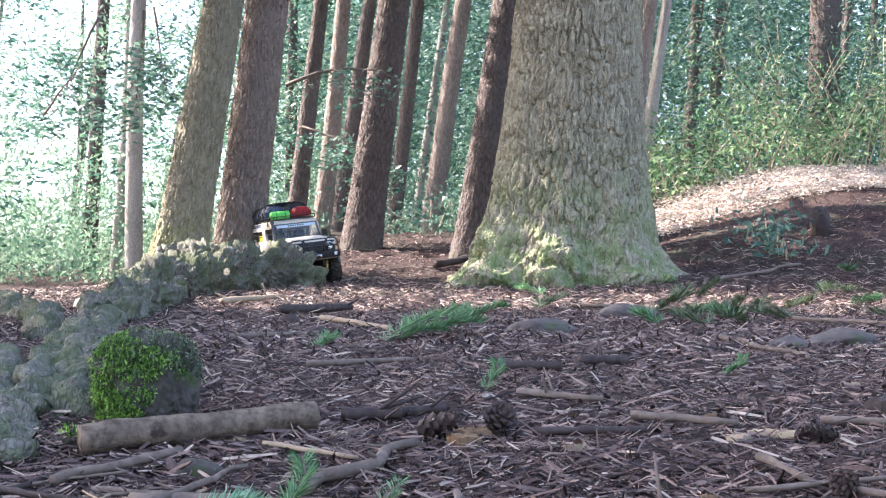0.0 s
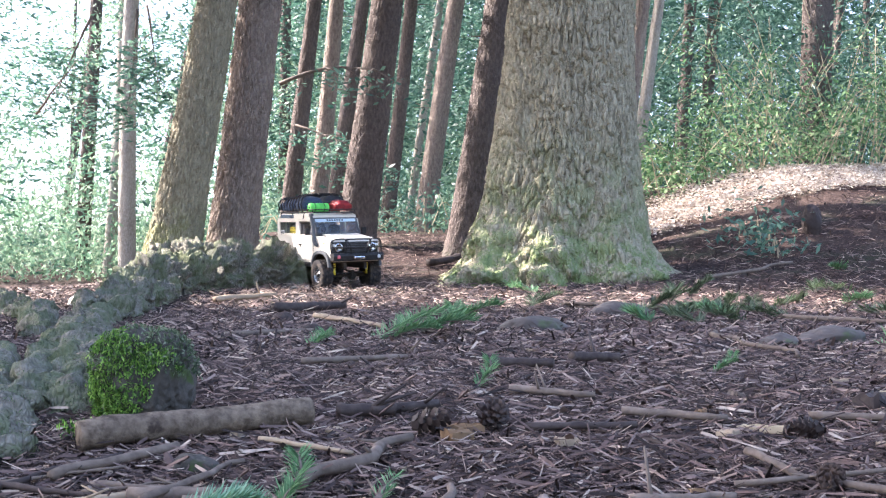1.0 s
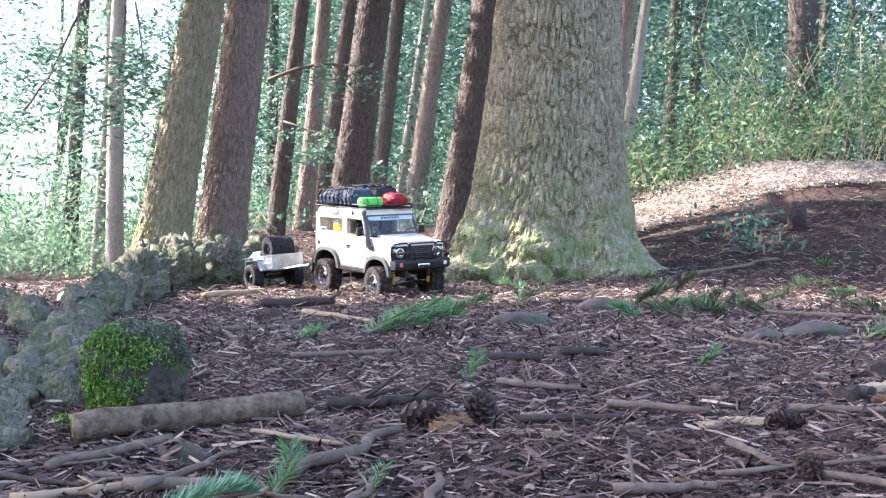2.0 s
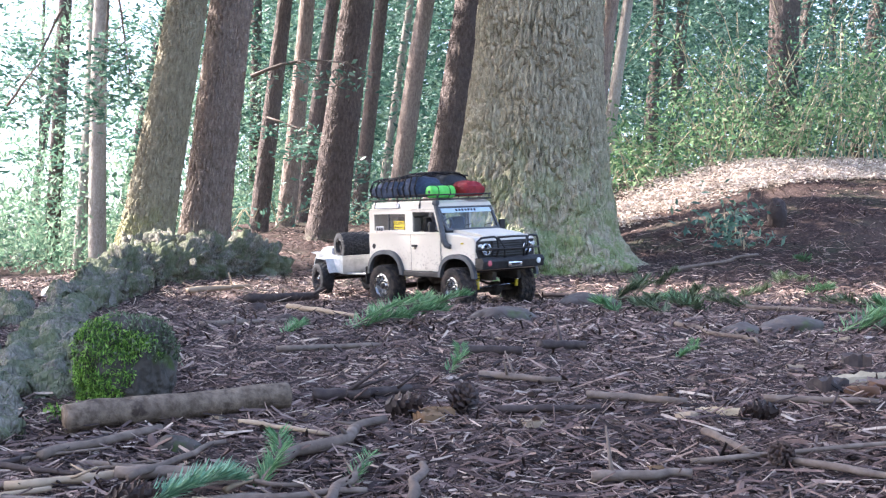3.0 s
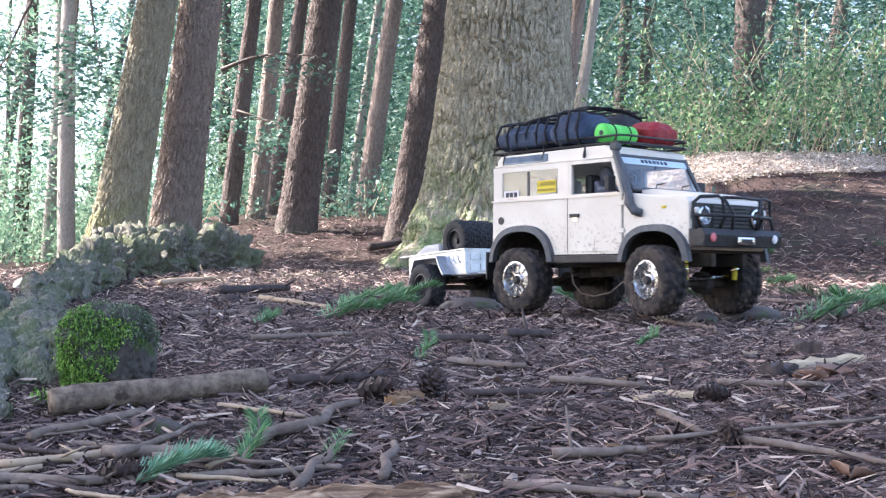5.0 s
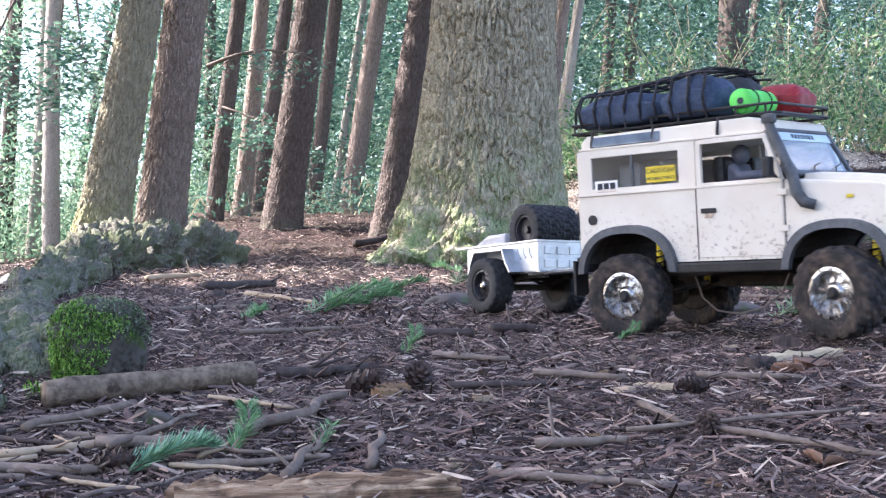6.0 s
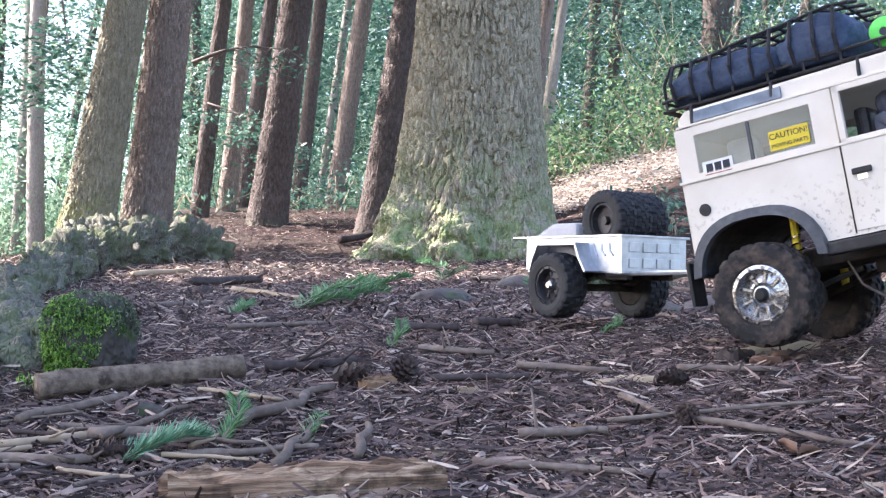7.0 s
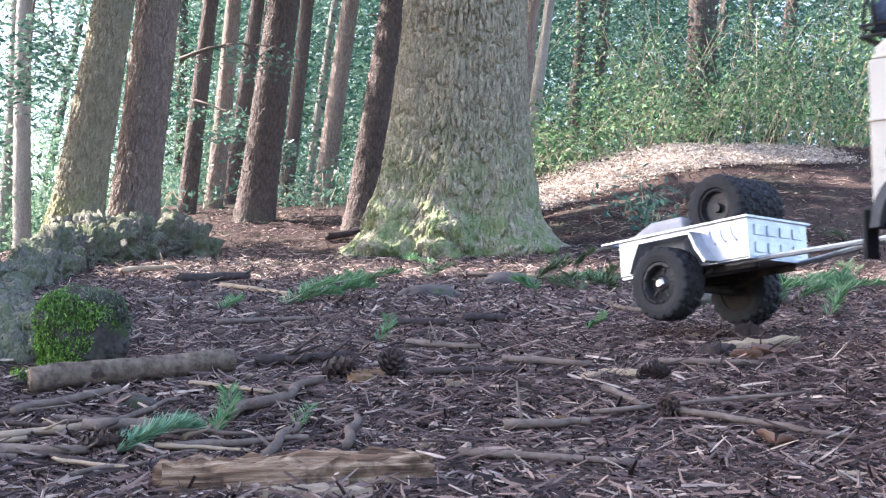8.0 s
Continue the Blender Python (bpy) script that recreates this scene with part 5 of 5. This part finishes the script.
    tagged(stick("stick", (x - dx, y - dy), (x + dx, y + dy), r, r * 0.6, (GREY_WOOD, DARK_WOOD, GREY_WOOD, PALE_WOOD)[k % 4], "thin broken twig in the heap of sticks", "stick", 300 + k, 0.7 + 1.5 * rnd.random(), 0.3, 0.06, 7, 10, 1), group="fallen sticks")


def chip(x, y, lx, ly, lz, rz, mat, label, seed, name="wood_chip", tilt=0.0):
    """A torn, splintered piece of wood or bark."""
    bm = bmesh.new()
    box(bm, -lx / 2, lx / 2, -ly / 2, ly / 2, 0, lz)
    bmesh.ops.subdivide_edges(bm, edges=bm.edges, cuts=14 if lx > 0.1 else 5, use_grid_fill=True)
    for v in bm.verts:
        u, w = v.co.x / lx, v.co.y / ly
        n = noise.noise(Vector((u * 2, w * 9, seed)))
        v.co.x += lx * (0.10 * n if abs(u) > 0.45 else 0.01 * n)
        v.co.y *= 1 - 0.25 * max(0, abs(u) * 2 - 0.7) + 0.10 * noise.noise(Vector((u * 5, 0, seed)))
        v.co.z += lz * (0.35 * noise.noise(Vector((u * 4, w * 7, seed + 3))) + 0.55 * noise.noise(Vector((u * 9, w * 26, seed + 5))) - 0.5 * w * w)
    ob = part(name, bm, mat)
    ob.matrix_basis = Matrix.Translation(on_ground(x, y, 0.005)) @ pose(0, 0, 0, 0, tilt, rz)
    return tagged(ob, label, "wood piece", "broken wood pieces")


chip(-0.060, 0.706, 0.165, 0.034, 0.018, 9, SLAB, "long slab of split rotten wood", 1, "wood_slab", -1)
chip(-0.055, 0.668, 0.052, 0.010, 0.008, 28, PALE_WOOD, "pale splinter lying against the slab", 2)
chip(-0.035, 0.664, 0.045, 0.010, 0.007, 12, PALE_WOOD, "pale splinter lying against the slab", 3)
chip(0.415, 1.245, 0.115, 0.015, 0.008, 30, FRESH_WOOD, "long pale split piece of wood", 4, "wood_chip", -3)
chip(0.229, 1.078, 0.046, 0.008, 0.005, -22, FRESH_WOOD, "thin pale splinter of wood", 5)
chip(0.062, 1.028, 0.018, 0.014, 0.005, 20, PALE_WOOD, "pale wood chip between the cones", 6)
chip(-0.02, 1.075, 0.03, 0.018, 0.006, 10, ORANGE_WOOD, "orange wood chip between the cones", 7)
chip(-0.025, 1.04, 0.022, 0.018, 0.008, 40, ORANGE_WOOD, "orange wood chip between the cones", 8)
chip(0.315, 0.705, 0.035, 0.008, 0.005, -18, PALE_WOOD, "pale splinter on the litter", 9)
chip(0.135, 0.80, 0.022, 0.007, 0.004, 30, PALE_WOOD, "pale splinter on the litter", 10)
chip(0.43, 1.35, 0.05, 0.03, 0.016, 75, DARK_WOOD, "thick dark piece of bark", 11)
chip(0.35, 1.19, 0.045, 0.026, 0.012, 50, DARK_WOOD, "thick dark piece of bark", 12)
rnd = random.Random(77)
for k in range(46):
    y = 0.68 + 1.3 * rnd.random() ** 1.5
    chip(rnd.uniform(-0.34, 0.4) * y, y, rnd.uniform(0.014, 0.034), rnd.uniform(0.007, 0.014), rnd.uniform(0.002, 0.005), rnd.uniform(0, 180), (GREY_WOOD, DARK_WOOD, ORANGE_WOOD, DARK_WOOD, PALE_WOOD)[k % 5 if k % 7 else 4], ("grey", "dark brown", "orange-brown", "dark brown", "pale")[k % 5 if k % 7 else 4] + " flake of bark on the needle litter", 100 + k, "bark_chip", rnd.uniform(-14, 14))


def dead_leaf(x, y, s, rz, seed):
    bm = bmesh.new()
    bmesh.ops.create_grid(bm, x_segments=10, y_segments=10, size=s)
    for v in bm.verts:
        u, w = v.co.x / s, v.co.y / s
        v.co.y *= (1 - u * u) ** 0.5 * 0.75 + 0.08
        v.co.z = s * (0.35 * w * w + 0.18 * noise.noise(Vector((u * 2, w * 2, seed))) + 0.12)
    bmesh.ops.solidify(bm, geom=bm.faces[:], thickness=0.0006)
    ob = part("dead_leaf", bm, DEAD_LEAF, smooth=True)
    ob.matrix_basis = Matrix.Translation(on_ground(x, y, 0.004)) @ pose(0, 0, 0, 12, 8, rz)
    tagged(ob, "curled reddish-brown dead leaf on the litter", "leaf")


dead_leaf(0.29, 0.815, 0.019, 70, 1)
dead_leaf(0.40, 1.17, 0.022, 10, 2)
dead_leaf(0.37, 1.15, 0.018, 130, 3)


def pine_cone(x, y, ln, r, rx, rz, label):
    """cone > core, scales: overlapping scales wound round a tapered core."""
    ob = tagged(new("pine_cone"), label, "pine cone", "fallen cones")
    ob.matrix_basis = Matrix.Translation(on_ground(x, y, r * 0.85 + 0.009)) @ pose(0, 0, 0, rx, 0, rz)
    lathe(bm := bmesh.new(), [(r * 0.2, -ln / 2), (r * 0.5, -ln * 0.36), (r * 0.55, 0), (r * 0.38, ln * 0.34), (r * 0.1, ln / 2)], 14)
    bmesh.ops.recalc_face_normals(bm, faces=bm.faces)
    part("core", bm, CONE, ob, smooth=True)
    bm = bmesh.new()
    n = 40
    for i in range(n):
        u = i / (n - 1)
        a, yy = i * 2.39996, ln * (u - 0.5) * 0.96
        rr = r * (math.sin(math.pi * (0.12 + 0.83 * u)) ** 0.6)
        m = pose(0, yy, 0, 0, math.degrees(a), 0)
        s = r * 0.50 * (1 - 0.3 * u)
        vs = [m @ Vector(p) for p in ((rr * 0.45, -s * 0.5, -s * 0.5), (rr * 0.45, -s * 0.5, s * 0.5), (rr * 1.08, s * 0.25, s * 0.85), (rr * 1.28, s * 0.45, 0), (rr * 1.08, s * 0.25, -s * 0.85), (rr * 0.95, s * 0.55, 0))]
        q = [bm.verts.new(v) for v in vs]
        for f in ((0, 1, 2), (0, 2, 3), (0, 3, 4), (1, 5, 2), (5, 3, 2), (5, 4, 3), (0, 4, 5), (0, 5, 1)):
            bm.faces.new([q[k] for k in f])
    tagged(part("scale_whorl", bm, CONE, ob), kind="stuff")


pine_cone(-0.046, 1.055, 0.033, 0.0095, 8, -64, "closed dark brown fir cone lying on the litter")
pine_cone(0.004, 1.08, 0.026, 0.0115, 38, -160, "open dark brown fir cone lying on the litter")
pine_cone(0.229, 0.90, 0.028, 0.008, 10, 150, "dark wet fir cone among the twigs")
pine_cone(-0.205, 0.80, 0.033, 0.0085, 6, -75, "dark brown fir cone in the corner of the sticks")
pine_cone(0.25, 1.04, 0.026, 0.0075, 6, 60, "dark wet fir cone among the bark flakes")


def sprig(a, b, width, n, mat, label, seed, rise_end=0.0, side=0):
    """A fir twig: a stem with needles combed to both sides, and side shoots."""
    nr, rnd = np.random.default_rng(seed), random.Random(seed)
    p0, p1 = on_ground(*a, 0.006), on_ground(*b, 0.008 + rise_end)
    ob = tagged(new("fir_sprig"), label, "fir sprig", "green fir sprigs")
    ob.location = p0
    bm, quads = bmesh.new(), []
    shoots = [(Vector((0, 0, 0)), p1 - p0, width)]
    for k in range(side):
        u = 0.15 + 0.7 * k / max(1, side - 1)
        d = (p1 - p0) * rnd.uniform(0.28, 0.42)
        d.rotate(Euler((0, rnd.uniform(-0.3, 0.1), (1 if k % 2 else -1) * rnd.uniform(0.5, 0.9))))
        shoots.append(((p1 - p0) * u, d + Vector((0, 0, 0.004)), width * 0.8))
    for s, d, w in shoots:
        arc = Vector((0, 0, d.length * 0.10))
        tube(bm, [s, s + d * 0.5 + arc, s + d], [0.0016, 0.0012, 0.0006], 5)
        ax = d.normalized()
        lat = ax.cross(Vector((0, 0, 1))).normalized()
        for i in range(int(1.6 * n)):
            u = rnd.random()
            c = s + d * u + arc * (4 * u * (1 - u))
            sg = rnd.choice((-1, 1))
            dr = (lat * sg * rnd.uniform(0.6, 1) + ax * rnd.uniform(0.25, 0.8) + Vector((0, 0, rnd.uniform(0.0, 0.75)))).normalized()
            ln = w * rnd.uniform(0.7, 1.1) * (1 - 0.5 * max(0, u - 0.7) / 0.3)
            th = dr.cross(Vector((rnd.uniform(-1, 1), rnd.uniform(-1, 1), 1))).normalized() * w * 0.027
            quads.append(np.array([(c - th)[:], (c + dr * ln * 0.5 - th * 1.1)[:], (c + dr * ln)[:], (c + dr * ln * 0.5 + th * 1.1)[:]]))
    part("stem", bm, TWIG, ob)
    leaf_mesh("needles", quads, mat, ob)


sprig((-0.175, 1.96), (-0.02, 2.15), 0.036, 170, NEEDLE, "fresh green fir sprig lying on the litter", 1, 0.02, 6)
sprig((-0.26, 1.83), (-0.235, 1.87), 0.024, 60, NEEDLE, "small green fir tip on needles", 2, 0.01, 2)
sprig((-0.200, 0.80), (-0.140, 0.82), 0.025, 260, BLUE_NEEDLE, "blue-green fir sprig standing in the litter", 3, 0.012, 0)
sprig((-0.135, 0.845), (-0.12, 0.875), 0.018, 70, NEEDLE, "upright tuft of green needles", 4, 0.02, 2)
sprig((-0.012, 1.30), (0.006, 1.32), 0.018, 50, NEEDLE, "small green tuft of needles", 5, 0.016, 2)
sprig((-0.075, 0.85), (-0.06, 0.88), 0.013, 40, NEEDLE, "small green tuft of needles", 6, 0.014, 1)
sprig((0.56, 1.84), (0.80, 1.97), 0.04, 110, NEEDLE, "fresh green fir sprig beside the rock", 7, 0.02, 5)
sprig((0.25, 1.435), (0.275, 1.445), 0.014, 90, NEEDLE, "tiny bright green seedling", 8, 0.01, 2)
sprig((0.36, 2.95), (0.50, 3.0), 0.05, 90, DULL_MOSS, "pale dry grassy tuft on litter", 9, 0.04, 3)
sprig((0.645, 1.66), (0.69, 1.70), 0.03, 90, NEEDLE, "fresh green fir tip by the rock", 10, 0.05, 2)
rnd = random.Random(12)
for k in range(22):
    y = rnd.uniform(2.4, 4.3)
    x = rnd.uniform(0.02, 0.42) * y
    sprig((x, y), (x + rnd.uniform(-0.12, 0.12), y + rnd.uniform(-0.1, 0.1)), 0.045, 34, DULL_MOSS if k % 3 else NEEDLE, "dull green fir twig flattened on the floor", 30 + k, 0.015, 3)


def stone(x, y, r, mat, label, seed, sink=0.3, name="stone", sq=(1, 1, 0.8)):
    bm = bmesh.new()
    bmesh.ops.create_icosphere(bm, subdivisions=5 if r > 0.03 else 4, radius=1)
    for v in bm.verts:
        p = v.co + Vector((seed, 0, 0))
        k = 1 + 0.20 * noise.noise(p * 1.1) + 0.10 * noise.noise(p * 2.7) + 0.035 * noise.noise(p * 8)
        v.co = Vector((v.co.x * sq[0], v.co.y * sq[1], v.co.z * sq[2])) * r * k
    ob = part(name, bm, mat, None, "", True)
    ob.location = on_ground(x, y, r * sq[2] * (1 - 2 * sink) + 0.0)
    return tagged(ob, label, "stone")


# the mossy stone: bright moss on the side towards the open floor
stone_ob = new("mossy_stone")
tagged(stone_ob, "round dark stone with bright green moss on its face", "stone")
stone_ob.location = on_ground(-0.296, 1.12, 0.040)
bm = bmesh.new()
bmesh.ops.create_icosphere(bm, subdivisions=6, radius=1)
for v in bm.verts:
    p = v.co.copy()
    k = 1 + 0.14 * noise.noise(p * 1.4) + 0.09 * noise.noise(p * 4) + 0.05 * noise.noise(p * 11) + 0.025 * noise.noise(p * 25)
    q = Vector([math.copysign(abs(e) ** 0.82, e) for e in p])
    v.co = Vector((q.x * 0.043, q.y * 0.043, q.z * 0.043)) * k
moss_spots = [v.co.copy() for v in bm.verts if v.normal.dot(Vector((-0.72, -0.66, 0.0))) > 0.42 + 0.85 * noise.noise(v.co * 34) + 0.5 * noise.noise(v.co * 110)]
top_spots = [v.co.copy() for v in bm.verts if v.normal.z > 0.1 + 0.4 * noise.noise(v.co * 70)]
part("stone_core", bm, MOSS_STONE, stone_ob, smooth=True)
nr = np.random.default_rng(8)
part_moss = leaf_mesh("moss", [leaf_cards(nr, 8, (p * 1.01)[:], (0.0035, 0.0035, 0.0035), 0.0021, 0, 1.2) for p in moss_spots[::2]], MOSS, stone_ob, "bright green moss")
leaf_mesh("dull_moss", [leaf_cards(nr, 4, (p * 1.01)[:], (0.004, 0.004, 0.003), 0.0022, 0, 1.2) for p in top_spots[::4]], DULL_MOSS, stone_ob, "dull grey-green moss")
leaf_mesh("foot_moss", [leaf_cards(nr, 60, (x, y, -0.034), (0.008, 0.006, 0.005), 0.003, 0, 1.2) for x, y in ((-0.022, -0.10), (-0.03, -0.11), (-0.012, -0.105))], MOSS, stone_ob, "bright green moss")

stone(-1.10, 3.30, 0.028, PALE_STONE, "small pale stone by the root", 1)
stone(-1.15, 3.42, 0.018, PALE_STONE, "small pale stone by the root", 2)
stone(0.426, 1.86, 0.022, STONE, "small grey stone beside the rock", 3, 0.3, "stone", (1.3, 1, 0.8))
stone(0.52, 1.93, 0.036, STONE, "rounded half-buried grey rock", 4, 0.38, "stone", (1.4, 1, 0.7))
stone(0.66, 1.98, 0.034, STONE, "rounded half-buried grey rock", 5, 0.4, "stone", (1.3, 1, 0.7))
stone(0.085, 2.26, 0.045, STONE, "low half-buried grey rock", 6, 0.42, "stone", (1.4, 1, 0.6))
stone(0.30, 2.9, 0.05, STONE, "low half-buried grey rock", 7, 0.45, "stone", (1.5, 1, 0.6))
stone(-0.215, 0.955, 0.013, MOSS_STONE, "small dark mossy stone behind the log", 8, 0.3, "stone", (1.5, 1, 0.8))
stone(-0.30, 2.15, 0.02, DARK_WOOD, "dark clod of earth on litter", 9, 0.3)
stone(-0.42, 2.55, 0.022, DARK_WOOD, "dark clod of earth on litter", 10, 0.3)
# a small pointed stone, given the dark wood material
stone(1.32, 5.05, 0.048, DARK_WOOD, "small pointed dark stone on the bank", 11, 0.2, "pointed_stone", (0.8, 0.7, 1.5))


# ---- gnarled roots running down from the leaning trees ----
def root(name, pts, radii, label, seed, moss_n, segs=26):
    o = on_ground(*pts[0])
    fine, rad = [], []
    n = 12 * (len(pts) - 1)
    for i in range(n + 1):
        u = i / n * (len(pts) - 1)
        k = min(int(u), len(pts) - 2)
        f = u - k
        f = f * f * (3 - 2 * f) * 0.4 + f * 0.6
        x = pts[k][0] * (1 - f) + pts[k + 1][0] * f
        y = pts[k][1] * (1 - f) + pts[k + 1][1] * f
        r = radii[k] * (1 - f) + radii[k + 1] * f
        x += 0.4 * r * noise.noise(Vector((u * 2.2, seed, 0)))
        fine.append(on_ground(x, y, r * 0.45) - o)
        rad.append(r)
    bm = bmesh.new()
    tube(bm, fine, rad, segs, True, 0.75, seed)
    bmesh.ops.subdivide_edges(bm, edges=bm.edges, cuts=3, use_grid_fill=True)
    bm.normal_update()
    for v in bm.verts:
        p = v.co + o
        lumps = 0.055 * (0.3 - abs(noise.noise(p * 9))) + 0.070 * (0.25 - abs(noise.noise(p * 19))) + 0.045 * (0.22 - abs(noise.noise(p * 45)))
        v.co += v.normal * (lumps + 0.010 * noise.noise(p * 110)) * min(1.15, 18 * max(rad))
    bm.normal_update()
    spots = [v.co.copy() for v in bm.verts if v.normal.z > 0.2 and noise.noise((v.co + o) * 7) > 0.16 + 0.25 * noise.noise((v.co + o) * 60)]
    ob = tagged(new(name), label, "tree root", "gnarled roots")
    ob.location = o
    part("wood", bm, ROOT, ob, smooth=True)
    nr = np.random.default_rng(seed)
    step = max(1, 9 * len(spots) // moss_n)
    k = 0.005 * max(1.0, rad[0] * 18)
    if len(spots) > 60:
        tagged(leaf_mesh("moss", [leaf_cards(nr, 10, p[:], (k, k, k * 0.35), k * 0.36, 0, 1.2) for p in spots[::step]], DULL_MOSS, ob, "dull green moss and lichen"), kind="stuff")


root("mossy_root", [(-0.70, 4.42), (-0.86, 4.25), (-0.96, 4.0), (-0.98, 3.6), (-0.90, 3.05), (-0.78, 2.5)], [0.070, 0.085, 0.075, 0.055, 0.042, 0.03], "thick gnarled root covered with grey-green moss", 3, 2600)
root("mossy_root", [(-1.2, 4.5), (-1.05, 4.25), (-0.92, 4.3)], [0.08, 0.09, 0.07], "thick mossy root at the foot of the leaning trees", 5, 1500)
root("tree_root", [(-0.80, 2.6), (-0.68, 2.1), (-0.57, 1.7), (-0.49, 1.38), (-0.42, 1.16), (-0.36, 0.97)], [0.026, 0.022, 0.020, 0.017, 0.015, 0.007], "gnarled grey root winding down to the mossy stone", 7, 700)
root("tree_root", [(-0.76, 2.4), (-0.62, 1.95), (-0.51, 1.58), (-0.42, 1.30), (-0.37, 1.14)], [0.024, 0.020, 0.019, 0.018, 0.010], "gnarled grey root winding down to the mossy stone", 17, 500)
root("tree_root", [(-0.60, 1.75), (-0.47, 1.50), (-0.39, 1.28), (-0.355, 1.16)], [0.014, 0.019, 0.022, 0.012], "gnarled grey root behind the mossy stone", 8, 400)
root("tree_root", [(-0.62, 1.6), (-0.50, 1.30), (-0.44, 1.12), (-0.40, 1.0)], [0.012, 0.016, 0.015, 0.008], "gnarled grey root behind the mossy stone", 18, 300)
root("tree_root", [(-0.48, 1.25), (-0.40, 1.06), (-0.365, 0.93)], [0.014, 0.014, 0.007], "thin grey root beside the stone", 9, 100, 16)
root("tree_root", [(-1.3, 3.2), (-0.95, 2.6), (-0.72, 2.0)], [0.03, 0.026, 0.02], "thin mossy root down the slope", 10, 200, 16)
bramble(1.10, 4.95, 0.045, 0.07, 9, 7, 401, LEAF_FIR, "small dark green shrub on the shaded bank")


# dry leaves on the sunny crest of the bank, coloured extra pale to boost the sunlight
nr = np.random.default_rng(61)
chunks = []
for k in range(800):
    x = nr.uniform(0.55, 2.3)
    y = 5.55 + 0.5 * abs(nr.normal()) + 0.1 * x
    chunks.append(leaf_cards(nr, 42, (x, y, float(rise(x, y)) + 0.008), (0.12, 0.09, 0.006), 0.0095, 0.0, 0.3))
DRY = leafy("dry_leaves_sun_paled", [(0.0, (0.34, 0.26, 0.21)), (0.5, (0.58, 0.50, 0.42)), (1.0, (0.78, 0.71, 0.63))], 0.2)
tagged(leaf_mesh("dry_leaf_litter", chunks, DRY), "dry leaves on the sunlit bank, paled to strengthen the sun strip", "litter", kind="stuff")


# ---- what moves: seconds, x, y, z, roll, nose down, heading ----
CAR_ROWS = [
    (0.0, -0.8332, 4.8838, 0.4360, 8.71, 1.28, -59.26),
    (0.5, -0.7710, 4.8115, 0.4335, 4.81, -0.22, -57.39),
    (1.0, -0.6515, 4.5022, 0.4225, 4.23, 5.21, -54.09),
    (1.5, -0.5210, 4.1965, 0.4013, 5.52, 8.63, -52.01),
    (3.0, -0.1052, 3.1521, 0.2860, 5.50, 4.00, -49.16),
    (3.5, 0.0085, 2.8750, 0.2710, 1.80, 0.70, -48.90),
    (4.0, 0.1024, 2.5180, 0.2445, 7.80, 3.00, -49.60),
    (4.4, 0.1573, 2.3380, 0.2385, 0.50, 1.70, -49.60),
    (6.0, 0.3423, 1.5730, 0.1860, 5.00, 0.30, -41.50),
    (6.2, 0.3660, 1.5035, 0.1770, 3.80, -1.60, -39.20),
    (6.6, 0.4085, 1.3080, 0.1680, 2.00, -3.20, -39.00),
    (7.0, 0.4400, 1.2150, 0.1675, 2.00, -9.00, -40.00),
    (7.4, 0.4660, 1.1420, 0.1690, 3.00, -12.50, -40.00),
    (7.6, 0.4850, 1.1000, 0.1710, 3.50, -11.50, -42.00),
    (7.8, 0.5200, 1.0750, 0.1800, 3.00, -6.00, -44.00),
    (8.0, 0.5720, 1.0360, 0.1900, 0.00, -1.00, -45.00),
]
TRAILER_ROWS = [
    (0.0, -0.9892, 5.1347, 0.4860, 1.04, 10.31, -59.29),
    (0.5, -0.9316, 5.0609, 0.4760, 1.01, 9.04, -57.48),
    (1.0, -0.8167, 4.7323, 0.4420, 0.80, 0.96, -54.55),
    (1.5, -0.7677, 4.3547, 0.4050, 5.30, -3.48, -52.00),
    (3.0, -0.3068, 3.3983, 0.3280, 5.57, 6.39, -61.74),
    (3.5, -0.1850, 3.1500, 0.3030, 6.50, 4.00, -63.00),
    (4.0, -0.0840, 2.8500, 0.2760, 3.50, 1.50, -59.00),
    (4.4, -0.0200, 2.6500, 0.2590, 1.50, -1.30, -55.00),
    (6.0, 0.1820, 1.8850, 0.2150, 0.50, -0.50, -59.50),
    (6.6, 0.2480, 1.6350, 0.2025, 1.50, 2.20, -59.50),
    (7.0, 0.2660, 1.5500, 0.1970, 0.00, 2.50, -58.50),
    (7.4, 0.2850, 1.4700, 0.1915, -0.50, 2.50, -58.00),
    (8.0, 0.3860, 1.3480, 0.1840, -2.50, -6.00, -54.00),
]
STEER = ((0.0, 0.0), (1.0, -4.0), (3.0, -10.0), (4.5, -12.0), (5.8, -14.0), (6.5, -12.0), (8.0, -5.0))


def rolling(rows, x, y, r, steered):
    """Rows for a wheel that rolls with the way its thing has gone."""
    ts = [q[0] for q in rows]
    way = [0.0]
    for a, b in zip(rows, rows[1:]):
        way.append(way[-1] + math.dist(a[1:3], b[1:3]))
    out = []
    for k in range(121):
        t = k / 15
        turn = math.degrees(float(np.interp(t, ts, way)) / r)
        steer = float(np.interp(t, [s[0] for s in STEER], [s[1] for s in STEER])) if steered else 0.0
        out.append((t, pose(x, y, r, 0, turn, steer)))
    return out


def motions():
    walk(car, [(t, pose(*r)) for t, *r in CAR_ROWS])
    walk(trailer, [(t, pose(*r)) for t, *r in TRAILER_ROWS])
    for ob, x, y, r in CAR_WHEELS:
        walk(ob, rolling(CAR_ROWS, x, y, r, x > 0.1))
    for ob, x, y, r in TRAILER_WHEELS:
        walk(ob, rolling(TRAILER_ROWS, x, y, r, False))


motions()
